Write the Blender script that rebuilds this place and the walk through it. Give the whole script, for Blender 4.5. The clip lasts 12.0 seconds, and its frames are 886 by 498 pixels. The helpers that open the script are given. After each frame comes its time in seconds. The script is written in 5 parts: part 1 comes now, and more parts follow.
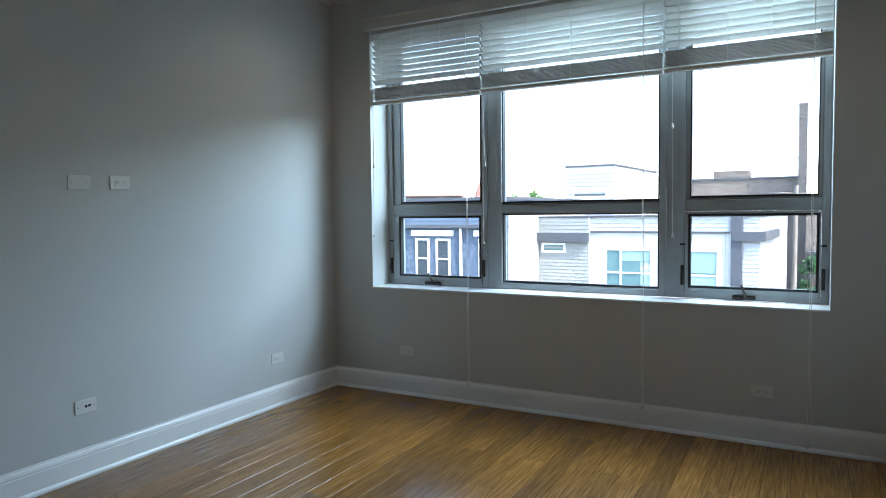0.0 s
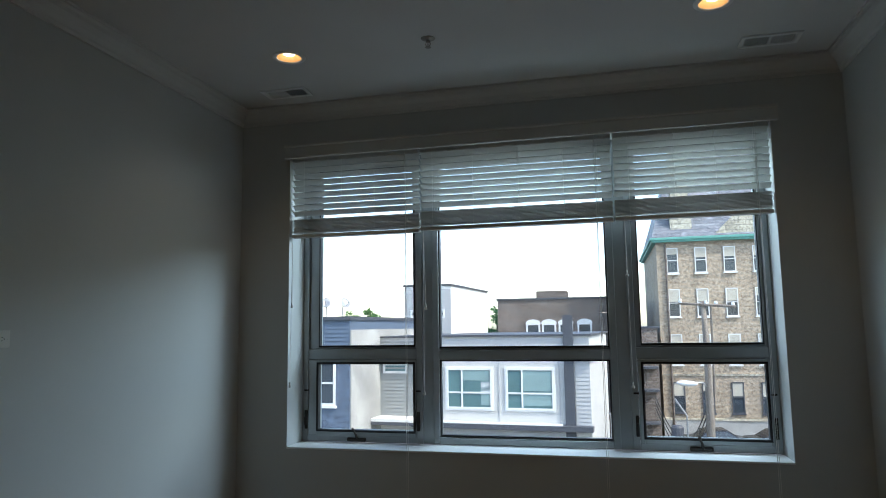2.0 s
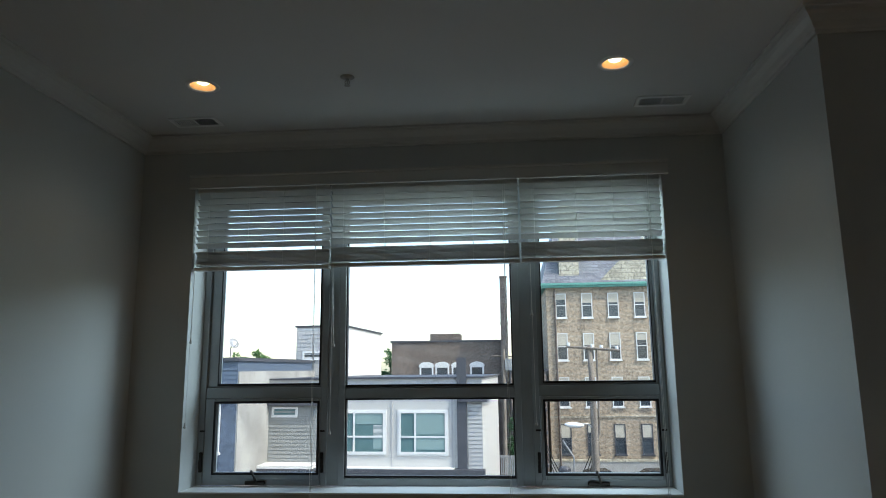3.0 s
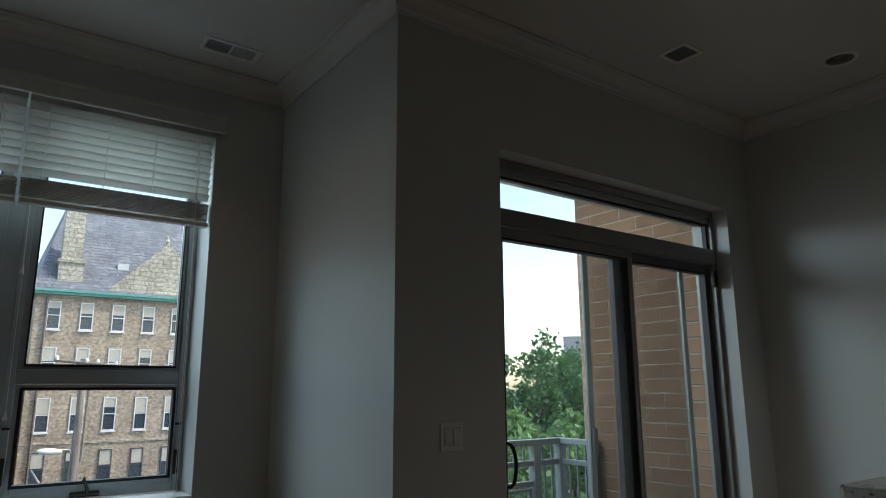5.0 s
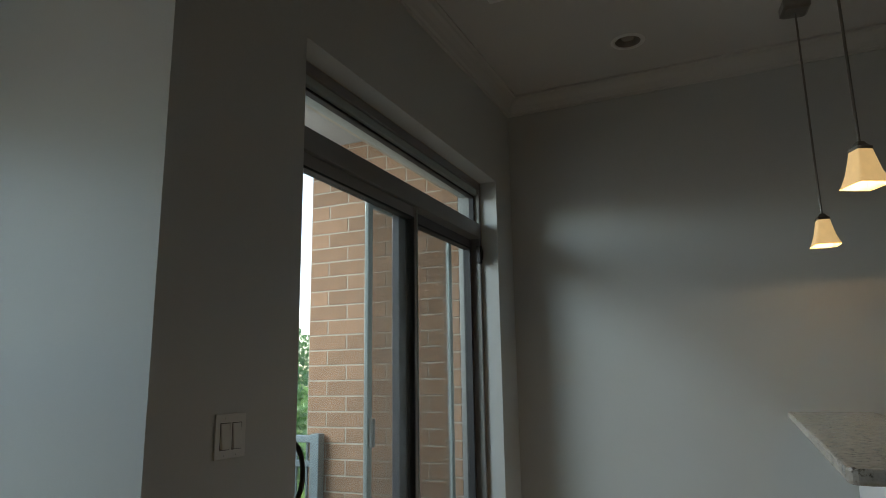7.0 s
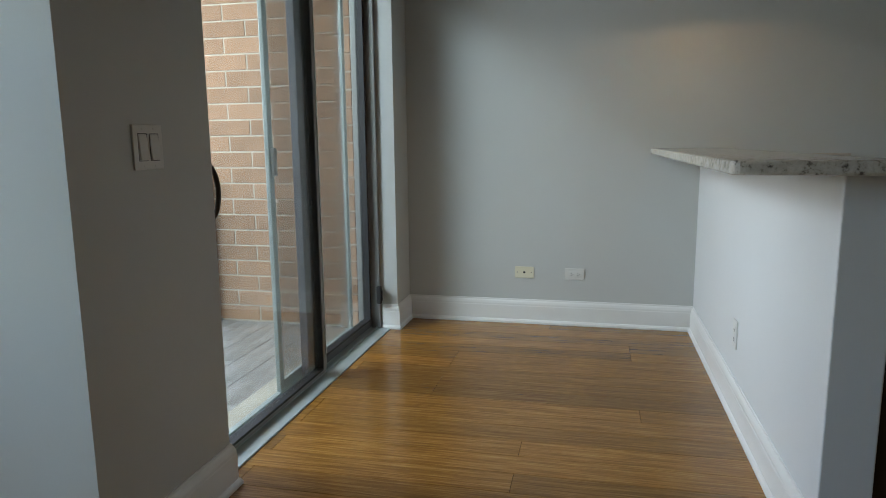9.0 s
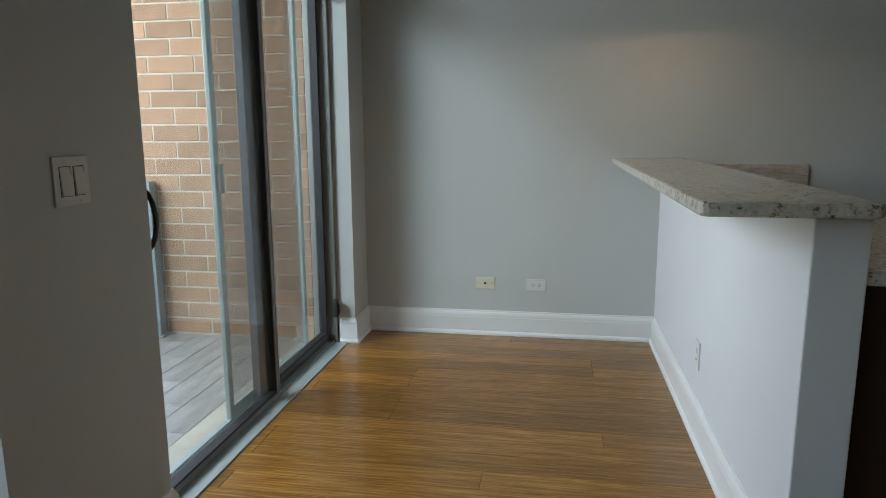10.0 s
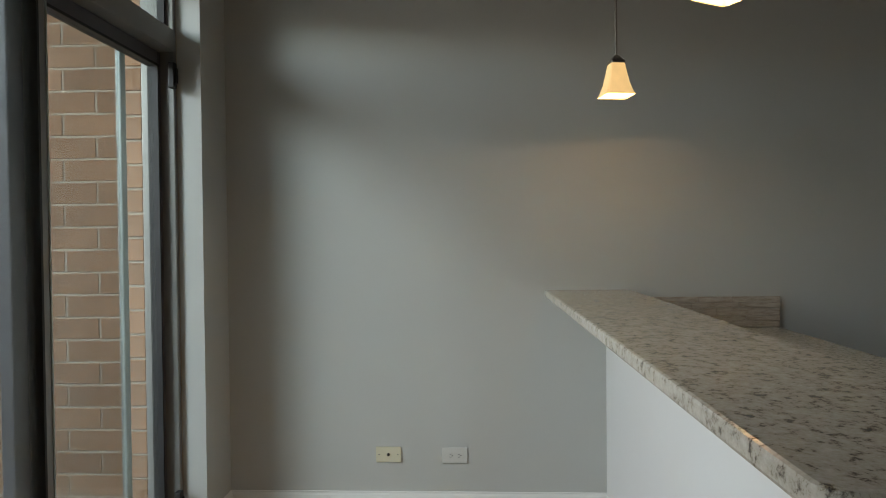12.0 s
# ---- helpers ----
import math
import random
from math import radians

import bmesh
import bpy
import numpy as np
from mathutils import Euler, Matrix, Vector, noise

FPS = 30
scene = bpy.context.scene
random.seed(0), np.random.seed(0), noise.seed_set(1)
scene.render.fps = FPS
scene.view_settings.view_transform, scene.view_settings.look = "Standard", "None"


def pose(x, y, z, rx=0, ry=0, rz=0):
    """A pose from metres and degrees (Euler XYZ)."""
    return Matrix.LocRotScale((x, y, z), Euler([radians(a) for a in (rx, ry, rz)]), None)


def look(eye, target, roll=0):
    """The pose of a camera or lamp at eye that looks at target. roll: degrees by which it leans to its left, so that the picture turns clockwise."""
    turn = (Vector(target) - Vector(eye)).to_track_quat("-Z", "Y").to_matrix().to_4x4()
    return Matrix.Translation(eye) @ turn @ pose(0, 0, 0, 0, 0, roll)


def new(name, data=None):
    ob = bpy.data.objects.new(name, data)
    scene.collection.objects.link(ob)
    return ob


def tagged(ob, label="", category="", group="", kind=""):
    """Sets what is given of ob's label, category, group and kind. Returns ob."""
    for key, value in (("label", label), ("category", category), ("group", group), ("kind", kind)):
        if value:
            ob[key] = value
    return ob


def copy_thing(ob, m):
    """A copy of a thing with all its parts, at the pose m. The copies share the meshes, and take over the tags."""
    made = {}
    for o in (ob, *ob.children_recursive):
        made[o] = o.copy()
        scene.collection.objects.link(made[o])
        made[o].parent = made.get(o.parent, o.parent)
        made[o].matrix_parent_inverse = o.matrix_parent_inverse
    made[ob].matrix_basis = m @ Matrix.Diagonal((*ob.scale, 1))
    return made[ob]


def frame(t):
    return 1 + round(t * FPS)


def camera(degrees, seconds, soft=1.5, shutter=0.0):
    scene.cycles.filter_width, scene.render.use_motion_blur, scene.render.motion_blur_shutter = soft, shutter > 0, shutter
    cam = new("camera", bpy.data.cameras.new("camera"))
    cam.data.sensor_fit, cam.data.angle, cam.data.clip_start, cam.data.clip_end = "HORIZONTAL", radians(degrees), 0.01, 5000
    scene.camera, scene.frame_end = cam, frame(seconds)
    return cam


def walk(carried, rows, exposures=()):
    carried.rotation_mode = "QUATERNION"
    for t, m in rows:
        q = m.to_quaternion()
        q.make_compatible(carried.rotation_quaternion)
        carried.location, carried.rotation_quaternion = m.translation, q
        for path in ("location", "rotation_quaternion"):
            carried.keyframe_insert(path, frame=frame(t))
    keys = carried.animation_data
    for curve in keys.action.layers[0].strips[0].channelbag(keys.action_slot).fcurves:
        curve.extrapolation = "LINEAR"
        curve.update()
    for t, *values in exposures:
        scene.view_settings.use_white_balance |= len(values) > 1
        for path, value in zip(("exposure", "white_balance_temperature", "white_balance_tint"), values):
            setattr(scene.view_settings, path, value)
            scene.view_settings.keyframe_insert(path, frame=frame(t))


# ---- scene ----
cam = camera(67.3, 12.0, soft=0.9)
PATH = [
    (0, (0.73, 0.615, 1.336), (-0.232, 2.365, 1.231), -0.6),
    (0.5, (0.429, 0.573, 1.391), (-0.337, 2.417, 1.28), -0.5),
    (1, (0.154, 0.578, 1.432), (-0.49, 2.47, 1.375), -0.6),
    (1.5, (0.078, 0.716, 1.47), (-0.534, 2.618, 1.551), -0.7),
    (2, (-0.109, 0.715, 1.545), (-0.582, 2.644, 1.779), -0.8),
    (2.5, (-0.193, 0.659, 1.551), (-0.529, 2.6, 1.894), -0.9),
    (3, (-0.2, 0.664, 1.514), (-0.358, 2.626, 1.869), -0.6),
    (3.5, (-0.135, 0.726, 1.468), (0.02, 2.688, 1.823), -0.1),
    (3.7, (-0.089, 0.802, 1.458), (0.229, 2.744, 1.813), 0.0),
    (5.3, (-0.192, 1.338, 1.295), (1.076, 2.834, 1.691), -0.6),
    (5.5, (-0.183, 1.444, 1.33), (1.153, 2.883, 1.707), -0.8),
    (6, (-0.067, 1.682, 1.339), (1.416, 2.97, 1.713), -0.4),
    (6.5, (-0.045, 1.956, 1.364), (1.607, 3.024, 1.727), -0.3),
    (7, (0.057, 2.201, 1.246), (1.844, 3.008, 1.639), -0.9),
    (7.5, (0.155, 2.298, 1.142), (1.999, 3.024, 1.413), -0.5),
    (7.7, (0.14, 2.307, 1.131), (2.005, 3.006, 1.314), -0.6),
    (9.3, (-0.053, 2.374, 1.121), (1.872, 2.778, 0.756), -0.3),
    (9.5, (-0.056, 2.384, 1.142), (1.876, 2.756, 0.785), 0.2),
    (10, (0.094, 2.364, 1.227), (2.035, 2.691, 0.876), -0.3),
    (10.5, (0.254, 2.315, 1.261), (2.205, 2.621, 0.944), -0.5),
    (11, (0.391, 2.354, 1.287), (2.36, 2.61, 1.051), -0.4),
    (11.5, (0.637, 2.392, 1.32), (2.628, 2.542, 1.211), -0.3),
    (12, (0.982, 2.379, 1.314), (2.980, 2.464, 1.277), -0.5),
]
EXPOSURES = ((0.0, 2.9, 6350, 14), (1.0, 2.55, 6350, 14), (1.5, 2.2, 6400, 14), (2.0, 1.75, 6600, 14), (2.5, 1.47, 6800, 13), (3.7, 1.5, 6900, 13), (5.5, 1.35, 7150, 15), (6.5, 1.72, 7400, 15), (7.7, 2.3, 7450, 15), (9.5, 2.68, 7150, 16), (10.5, 2.6, 7150, 16), (11.5, 2.36, 7500, 16), (12.0, 2.5, 7900, 17))
walk(cam, [(t, look(eye, target, roll)) for t, eye, target, roll in PATH], EXPOSURES)

# ---- light ----
world = bpy.data.worlds.new("sky")
scene.world = world
world.use_nodes = True
sky = world.node_tree.nodes.new("ShaderNodeTexSky")
sky.sky_type = "NISHITA"
sky.sun_disc = False
sky.sun_elevation, sky.sun_rotation = radians(48), radians(115)
sky.air_density, sky.dust_density, sky.ozone_density = 1.0, 1.3, 1.0
back = world.node_tree.nodes["Background"]
world.node_tree.links.new(sky.outputs[0], back.inputs["Color"])
back.inputs["Strength"].default_value = 0.17
sun = new("sun", bpy.data.lights.new("sun", "SUN"))
sun.data.energy, sun.data.angle, sun.data.color = 1.5, radians(0.6), (1.0, 0.95, 0.87)
sun.matrix_basis = look((0, 0, 0), (-math.cos(radians(48)) * math.sin(radians(115)), -math.cos(radians(48)) * math.cos(radians(115)), -math.sin(radians(48))))


def bulb(x, y, z, watts, radius):
    lamp = new("lamp_light", bpy.data.lights.new("lamp_light", "POINT"))
    lamp.data.energy, lamp.data.shadow_soft_size, lamp.data.color = watts, radius, (1.0, 0.72, 0.42)
    lamp.location = (x, y, z)


bulb(3.498, 1.835, 1.845, 0.23, 0.005)
bulb(2.490, 1.810, 1.856, 0.23, 0.005)
CEILING = 3.05
for x, y in ((-1.774, 3.967), (0.434, 3.917)):
    spot = new("downlight_beam", bpy.data.lights.new("downlight_beam", "SPOT"))
    spot.data.energy, spot.data.spot_size, spot.data.spot_blend, spot.data.shadow_soft_size, spot.data.color = 0.6, radians(120), 0.5, 0.015, (1.0, 0.76, 0.48)
    spot.matrix_basis = pose(x, y, CEILING + 0.002)


def opening_light(x, y, z, width, height, watts, colour, tilt):
    """Sky light gathered in an opening, shining into the room."""
    lamp = new("opening_light", bpy.data.lights.new("opening_light", "AREA"))
    lamp.data.shape, lamp.data.size, lamp.data.size_y = "RECTANGLE", width, height
    lamp.data.energy, lamp.data.color = watts, colour
    lamp.matrix_basis = pose(x, y, z, tilt - 90)


opening_light(0.70, 6.10, 2.95, 3.3, 1.3, 44, (0.61, 0.86, 1.0), 52)
opening_light(2.75, 5.50, 1.85, 2.2, 1.7, 8.2, (0.90, 0.96, 1.0), 25)


def part(name, bm, material, parent=None, label="", smooth=False):
    me = bpy.data.meshes.new(name)
    bmesh.ops.recalc_face_normals(bm, faces=bm.faces)
    bm.to_mesh(me)
    bm.free()
    me.materials.append(material)
    if smooth:
        me.shade_smooth()
    ob = new(name, me)
    if parent is not None:
        ob.parent = parent
    if label:
        tagged(ob, label)
    return ob


def thing(name, label, category, at=None, group="", kind=""):
    ob = new(name)
    ob.empty_display_size = 0.1
    if at is not None:
        ob.matrix_basis = at
    return tagged(ob, label, category, group, kind)


def box(bm, x0, x1, y0, y1, z0, z1, bevel=0.0, seg=2):
    vs = [bm.verts.new((x, y, z)) for z in (z0, z1) for y in (y0, y1) for x in (x0, x1)]
    fs = [bm.faces.new([vs[i] for i in f]) for f in
          ((0, 2, 3, 1), (4, 5, 7, 6), (0, 1, 5, 4), (2, 6, 7, 3), (0, 4, 6, 2), (1, 3, 7, 5))]
    if bevel:
        es = list({e for f in fs for e in f.edges})
        bmesh.ops.bevel(bm, geom=es, offset=bevel, segments=seg, affect="EDGES", profile=0.5)
    return bm


def boxes(*specs, bevel=0.0):
    bm = bmesh.new()
    for s in specs:
        box(bm, *s, bevel=bevel)
    return bm


def tube(bm, pts, r0, r1=None, n=8, cap=True):
    """A round bar along points, tapering from r0 to r1."""
    r1 = r0 if r1 is None else r1
    pts = [Vector(p) for p in pts]
    rings = []
    for i, p in enumerate(pts):
        d = (pts[min(i + 1, len(pts) - 1)] - pts[max(i - 1, 0)]).normalized()
        a = d.orthogonal().normalized() if i == 0 else (a - d * a.dot(d)).normalized()
        b = d.cross(a)
        r = r0 + (r1 - r0) * i / max(1, len(pts) - 1)
        rings.append([bm.verts.new(p + r * (math.cos(t) * a + math.sin(t) * b)) for t in (2 * math.pi * k / n for k in range(n))])
    for u, v in zip(rings, rings[1:]):
        for k in range(n):
            bm.faces.new((u[k], u[(k + 1) % n], v[(k + 1) % n], v[k]))
    if cap:
        bm.faces.new(rings[0][::-1])
        bm.faces.new(rings[-1])
    return bm


def lathe(bm, prof, cx=0, cy=0, n=24):
    """A turned shape from (radius, z) pairs, open ended."""
    rings = []
    for r, z in prof:
        rings.append([bm.verts.new((cx + r * math.cos(2 * math.pi * k / n), cy + r * math.sin(2 * math.pi * k / n), z)) for k in range(n)])
    for u, v in zip(rings, rings[1:]):
        for k in range(n):
            bm.faces.new((u[k], u[(k + 1) % n], v[(k + 1) % n], v[k]))
    return bm


def sweep(bm, prof, path):
    """A moulding: profile of (offset to the left of the path, z) along a level path with mitred corners."""
    pts = [Vector((x, y)) for x, y in path]
    rings = []
    for i, p in enumerate(pts):
        d0 = (p - pts[i - 1]).normalized() if i else None
        d1 = (pts[i + 1] - p).normalized() if i + 1 < len(pts) else None
        n0 = Vector((-d0.y, d0.x)) if d0 else None
        n1 = Vector((-d1.y, d1.x)) if d1 else None
        m = n1 if n0 is None else n0 if n1 is None else (n0 + n1) / (1 + n0.dot(n1))
        rings.append([bm.verts.new((p.x + m.x * o, p.y + m.y * o, z)) for o, z in prof])
    k = len(prof)
    for u, v in zip(rings, rings[1:]):
        for j in range(k):
            bm.faces.new((u[j], u[(j + 1) % k], v[(j + 1) % k], v[j]))
    bm.faces.new(rings[0])
    bm.faces.new(rings[-1][::-1])
    return bm


# ---- materials ----
def mat(name, colour, rough=0.5, metal=0.0, var=0.0, scale=6.0, bump=0.0, bscale=200.0, spec=0.5, stretch=(1, 1, 1), island=0.0, fine=0.0, emit=None, strength=0.0):
    m = bpy.data.materials.new(name)
    m.use_nodes = True
    nt = m.node_tree
    N, L = nt.nodes, nt.links
    b = N["Principled BSDF"]
    b.inputs["Base Color"].default_value = (*colour, 1)
    b.inputs["Roughness"].default_value = rough
    b.inputs["Metallic"].default_value = metal
    b.inputs["Specular IOR Level"].default_value = spec
    if emit:
        b.inputs["Emission Color"].default_value = (*emit, 1)
        b.inputs["Emission Strength"].default_value = strength
    tc = N.new("ShaderNodeTexCoord")
    mp = N.new("ShaderNodeMapping")
    mp.inputs["Scale"].default_value = stretch
    L.new(tc.outputs["Object"], mp.inputs["Vector"])
    src = None
    if var or fine or island:
        hsv = N.new("ShaderNodeHueSaturation")
        hsv.inputs["Color"].default_value = (*colour, 1)
        terms = []
        for amount, sc, det in ((var, scale, 4), (fine, scale * 14, 3)):
            if amount:
                nz = N.new("ShaderNodeTexNoise")
                nz.inputs["Scale"].default_value, nz.inputs["Detail"].default_value = sc, det
                L.new(mp.outputs[0], nz.inputs["Vector"])
                mr = N.new("ShaderNodeMapRange")
                mr.inputs["From Min"].default_value, mr.inputs["From Max"].default_value = 0.3, 0.7
                mr.inputs["To Min"].default_value, mr.inputs["To Max"].default_value = -amount, amount
                L.new(nz.outputs["Fac"], mr.inputs["Value"])
                terms.append(mr.outputs[0])
        if island:
            oi = N.new("ShaderNodeObjectInfo")
            mr = N.new("ShaderNodeMapRange")
            mr.inputs["To Min"].default_value, mr.inputs["To Max"].default_value = -island, island
            L.new(oi.outputs["Random"], mr.inputs["Value"])
            terms.append(mr.outputs[0])
        acc = None
        for t in terms:
            ad = N.new("ShaderNodeMath")
            ad.inputs[1].default_value = 1.0
            L.new(t, ad.inputs[0])
            if acc is not None:
                L.new(acc, ad.inputs[1])
            acc = ad.outputs[0]
        L.new(acc, hsv.inputs["Value"])
        L.new(hsv.outputs[0], b.inputs["Base Color"])
    if bump:
        nz = N.new("ShaderNodeTexNoise")
        nz.inputs["Scale"].default_value, nz.inputs["Detail"].default_value = bscale, 3
        L.new(mp.outputs[0], nz.inputs["Vector"])
        bp = N.new("ShaderNodeBump")
        bp.inputs["Strength"].default_value, bp.inputs["Distance"].default_value = bump, 0.002
        L.new(nz.outputs["Fac"], bp.inputs["Height"])
        L.new(bp.outputs[0], b.inputs["Normal"])
    return m


def glass_mat(name, tint=(0.93, 0.97, 0.96), gloss=1.0, dust_haze=0.0, film_colour=(0.6, 0.62, 0.62)):
    """Thin clear pane: see-through with a Fresnel gloss and a film for dust and glare haze."""
    m = bpy.data.materials.new(name)
    m.use_nodes = True
    nt = m.node_tree
    N, L = nt.nodes, nt.links
    N.remove(N["Principled BSDF"])
    out = N["Material Output"]
    tr, gl, lw, mx = N.new("ShaderNodeBsdfTransparent"), N.new("ShaderNodeBsdfGlossy"), N.new("ShaderNodeLayerWeight"), N.new("ShaderNodeMixShader")
    tr.inputs["Color"].default_value = (*tint, 1)
    gl.inputs["Roughness"].default_value = 0.0
    pw, mu = N.new("ShaderNodeMath"), N.new("ShaderNodeMath")
    pw.operation, mu.operation = "POWER", "MULTIPLY_ADD"
    pw.inputs[1].default_value = 5.0
    mu.inputs[1].default_value, mu.inputs[2].default_value = 0.9 * gloss, 0.04 * gloss
    lw.inputs["Blend"].default_value = 0.5
    L.new(lw.outputs["Facing"], pw.inputs[0])
    L.new(pw.outputs[0], mu.inputs[0])
    L.new(mu.outputs[0], mx.inputs[0])
    L.new(tr.outputs[0], mx.inputs[1])
    L.new(gl.outputs[0], mx.inputs[2])
    last = mx
    if dust_haze:
        df, m2, nz, mr, tc = N.new("ShaderNodeBsdfDiffuse"), N.new("ShaderNodeMixShader"), N.new("ShaderNodeTexNoise"), N.new("ShaderNodeMapRange"), N.new("ShaderNodeTexCoord")
        df.inputs["Color"].default_value = (*film_colour, 1)
        nz.inputs["Scale"].default_value, nz.inputs["Detail"].default_value = 3.0, 6
        L.new(tc.outputs["Object"], nz.inputs["Vector"])
        mr.inputs["To Min"].default_value, mr.inputs["To Max"].default_value = dust_haze * 0.5, dust_haze * 1.5
        L.new(nz.outputs["Fac"], mr.inputs["Value"])
        L.new(mr.outputs[0], m2.inputs[0])
        L.new(mx.outputs[0], m2.inputs[1])
        L.new(df.outputs[0], m2.inputs[2])
        last = m2
    L.new(last.outputs[0], out.inputs["Surface"])
    return m


def ramp_mat(name, stops, scale, rough, stretch=(1, 1, 1), detail=6, island=0.0, bump=0.15, rough_noise=0.6):
    """Colour from noise through a ramp: granite, bamboo, bark, stone."""
    m = bpy.data.materials.new(name)
    m.use_nodes = True
    nt = m.node_tree
    N, L = nt.nodes, nt.links
    b = N["Principled BSDF"]
    b.inputs["Roughness"].default_value = rough
    tc, mp, nz, rp = N.new("ShaderNodeTexCoord"), N.new("ShaderNodeMapping"), N.new("ShaderNodeTexNoise"), N.new("ShaderNodeValToRGB")
    mp.inputs["Scale"].default_value = stretch
    nz.inputs["Scale"].default_value, nz.inputs["Detail"].default_value, nz.inputs["Roughness"].default_value = scale, detail, rough_noise
    oi, off = N.new("ShaderNodeObjectInfo"), N.new("ShaderNodeVectorMath")
    off.operation = "SCALE"
    off.inputs[0].default_value = (37.0, 11.0, 23.0)
    L.new(oi.outputs["Random"], off.inputs["Scale"])
    L.new(off.outputs[0], mp.inputs["Location"])
    L.new(tc.outputs["Object"], mp.inputs["Vector"])
    L.new(mp.outputs[0], nz.inputs["Vector"])
    L.new(nz.outputs["Fac"], rp.inputs["Fac"])
    els = rp.color_ramp.elements
    while len(els) < len(stops):
        els.new(0.5)
    for e, (p, c) in zip(els, stops):
        e.position, e.color = p, (*c, 1)
    col = rp.outputs["Color"]
    if island:
        hsv, mr = N.new("ShaderNodeHueSaturation"), N.new("ShaderNodeMapRange")
        mr.inputs["To Min"].default_value, mr.inputs["To Max"].default_value = 1 - island, 1 + island
        L.new(oi.outputs["Random"], mr.inputs["Value"])
        L.new(mr.outputs[0], hsv.inputs["Value"])
        L.new(col, hsv.inputs["Color"])
        col = hsv.outputs[0]
    L.new(col, b.inputs["Base Color"])
    if bump:
        bp = N.new("ShaderNodeBump")
        bp.inputs["Strength"].default_value, bp.inputs["Distance"].default_value = bump, 0.001
        L.new(nz.outputs["Fac"], bp.inputs["Height"])
        L.new(bp.outputs[0], b.inputs["Normal"])
    return m


def brick_mat(name, c1, c2, mortar, width, height, joint=0.012, rough=0.85):
    """Far masonry, too small to lay brick by brick."""
    m = bpy.data.materials.new(name)
    m.use_nodes = True
    nt = m.node_tree
    N, L = nt.nodes, nt.links
    b = N["Principled BSDF"]
    b.inputs["Roughness"].default_value = rough
    tc, br, sx, cx, ad = N.new("ShaderNodeTexCoord"), N.new("ShaderNodeTexBrick"), N.new("ShaderNodeSeparateXYZ"), N.new("ShaderNodeCombineXYZ"), N.new("ShaderNodeMath")
    L.new(tc.outputs["Object"], sx.inputs[0])
    L.new(sx.outputs["X"], ad.inputs[0])
    L.new(sx.outputs["Y"], ad.inputs[1])
    L.new(ad.outputs[0], cx.inputs["X"])
    L.new(sx.outputs["Z"], cx.inputs["Y"])
    L.new(cx.outputs[0], br.inputs["Vector"])
    br.inputs["Scale"].default_value = 1.0
    br.inputs["Brick Width"].default_value, br.inputs["Row Height"].default_value = width, height
    br.inputs["Mortar Size"].default_value = joint
    br.inputs["Color1"].default_value, br.inputs["Color2"].default_value, br.inputs["Mortar"].default_value = (*c1, 1), (*c2, 1), (*mortar, 1)
    nz, hsv, mr = N.new("ShaderNodeTexNoise"), N.new("ShaderNodeHueSaturation"), N.new("ShaderNodeMapRange")
    nz.inputs["Scale"].default_value, nz.inputs["Detail"].default_value = 0.7, 8
    L.new(tc.outputs["Object"], nz.inputs["Vector"])
    mr.inputs["From Min"].default_value, mr.inputs["From Max"].default_value = 0.3, 0.7
    mr.inputs["To Min"].default_value, mr.inputs["To Max"].default_value = 0.8, 1.2
    L.new(nz.outputs["Fac"], mr.inputs["Value"])
    n2, m2, mul = N.new("ShaderNodeTexNoise"), N.new("ShaderNodeMapRange"), N.new("ShaderNodeMath")
    n2.inputs["Scale"].default_value, n2.inputs["Detail"].default_value = 5.5, 3
    L.new(cx.outputs[0], n2.inputs["Vector"])
    m2.inputs["From Min"].default_value, m2.inputs["From Max"].default_value = 0.32, 0.68
    m2.inputs["To Min"].default_value, m2.inputs["To Max"].default_value = 0.62, 1.38
    L.new(n2.outputs["Fac"], m2.inputs["Value"])
    mul.operation = "MULTIPLY"
    L.new(mr.outputs[0], mul.inputs[0])
    L.new(m2.outputs[0], mul.inputs[1])
    L.new(mul.outputs[0], hsv.inputs["Value"])
    L.new(br.outputs["Color"], hsv.inputs["Color"])
    L.new(hsv.outputs[0], b.inputs["Base Color"])
    return m


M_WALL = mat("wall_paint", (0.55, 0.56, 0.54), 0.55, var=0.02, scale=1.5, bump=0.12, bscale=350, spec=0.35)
# Wall paint lightened on the half wall: light from the door put into the colour.
M_HALFWALL_LIT = mat("lit_half_wall_paint", (0.70, 0.71, 0.71), 0.5, var=0.02, scale=1.5, bump=0.12, bscale=350, spec=0.35)
M_CEIL = mat("ceiling_paint", (0.64, 0.63, 0.61), 0.7, var=0.02, scale=2, bump=0.1, bscale=300, spec=0.2)
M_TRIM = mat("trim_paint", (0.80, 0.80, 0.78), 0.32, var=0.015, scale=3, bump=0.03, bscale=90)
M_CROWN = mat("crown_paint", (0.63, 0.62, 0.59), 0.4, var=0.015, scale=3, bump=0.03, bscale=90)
M_PLASTIC = mat("white_plastic", (0.67, 0.67, 0.64), 0.3, var=0.01, scale=20)
M_CREAM = mat("cream_plastic", (0.72, 0.68, 0.52), 0.35, var=0.01, scale=20)
M_SLOT = mat("dark_slot", (0.02, 0.02, 0.02), 0.6, var=0.05, scale=80)
M_ALU = mat("window_aluminium", (0.42, 0.45, 0.46), 0.42, metal=0.35, var=0.04, scale=8, bump=0.04, bscale=400)
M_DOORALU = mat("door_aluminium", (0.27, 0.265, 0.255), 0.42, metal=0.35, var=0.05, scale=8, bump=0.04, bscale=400)
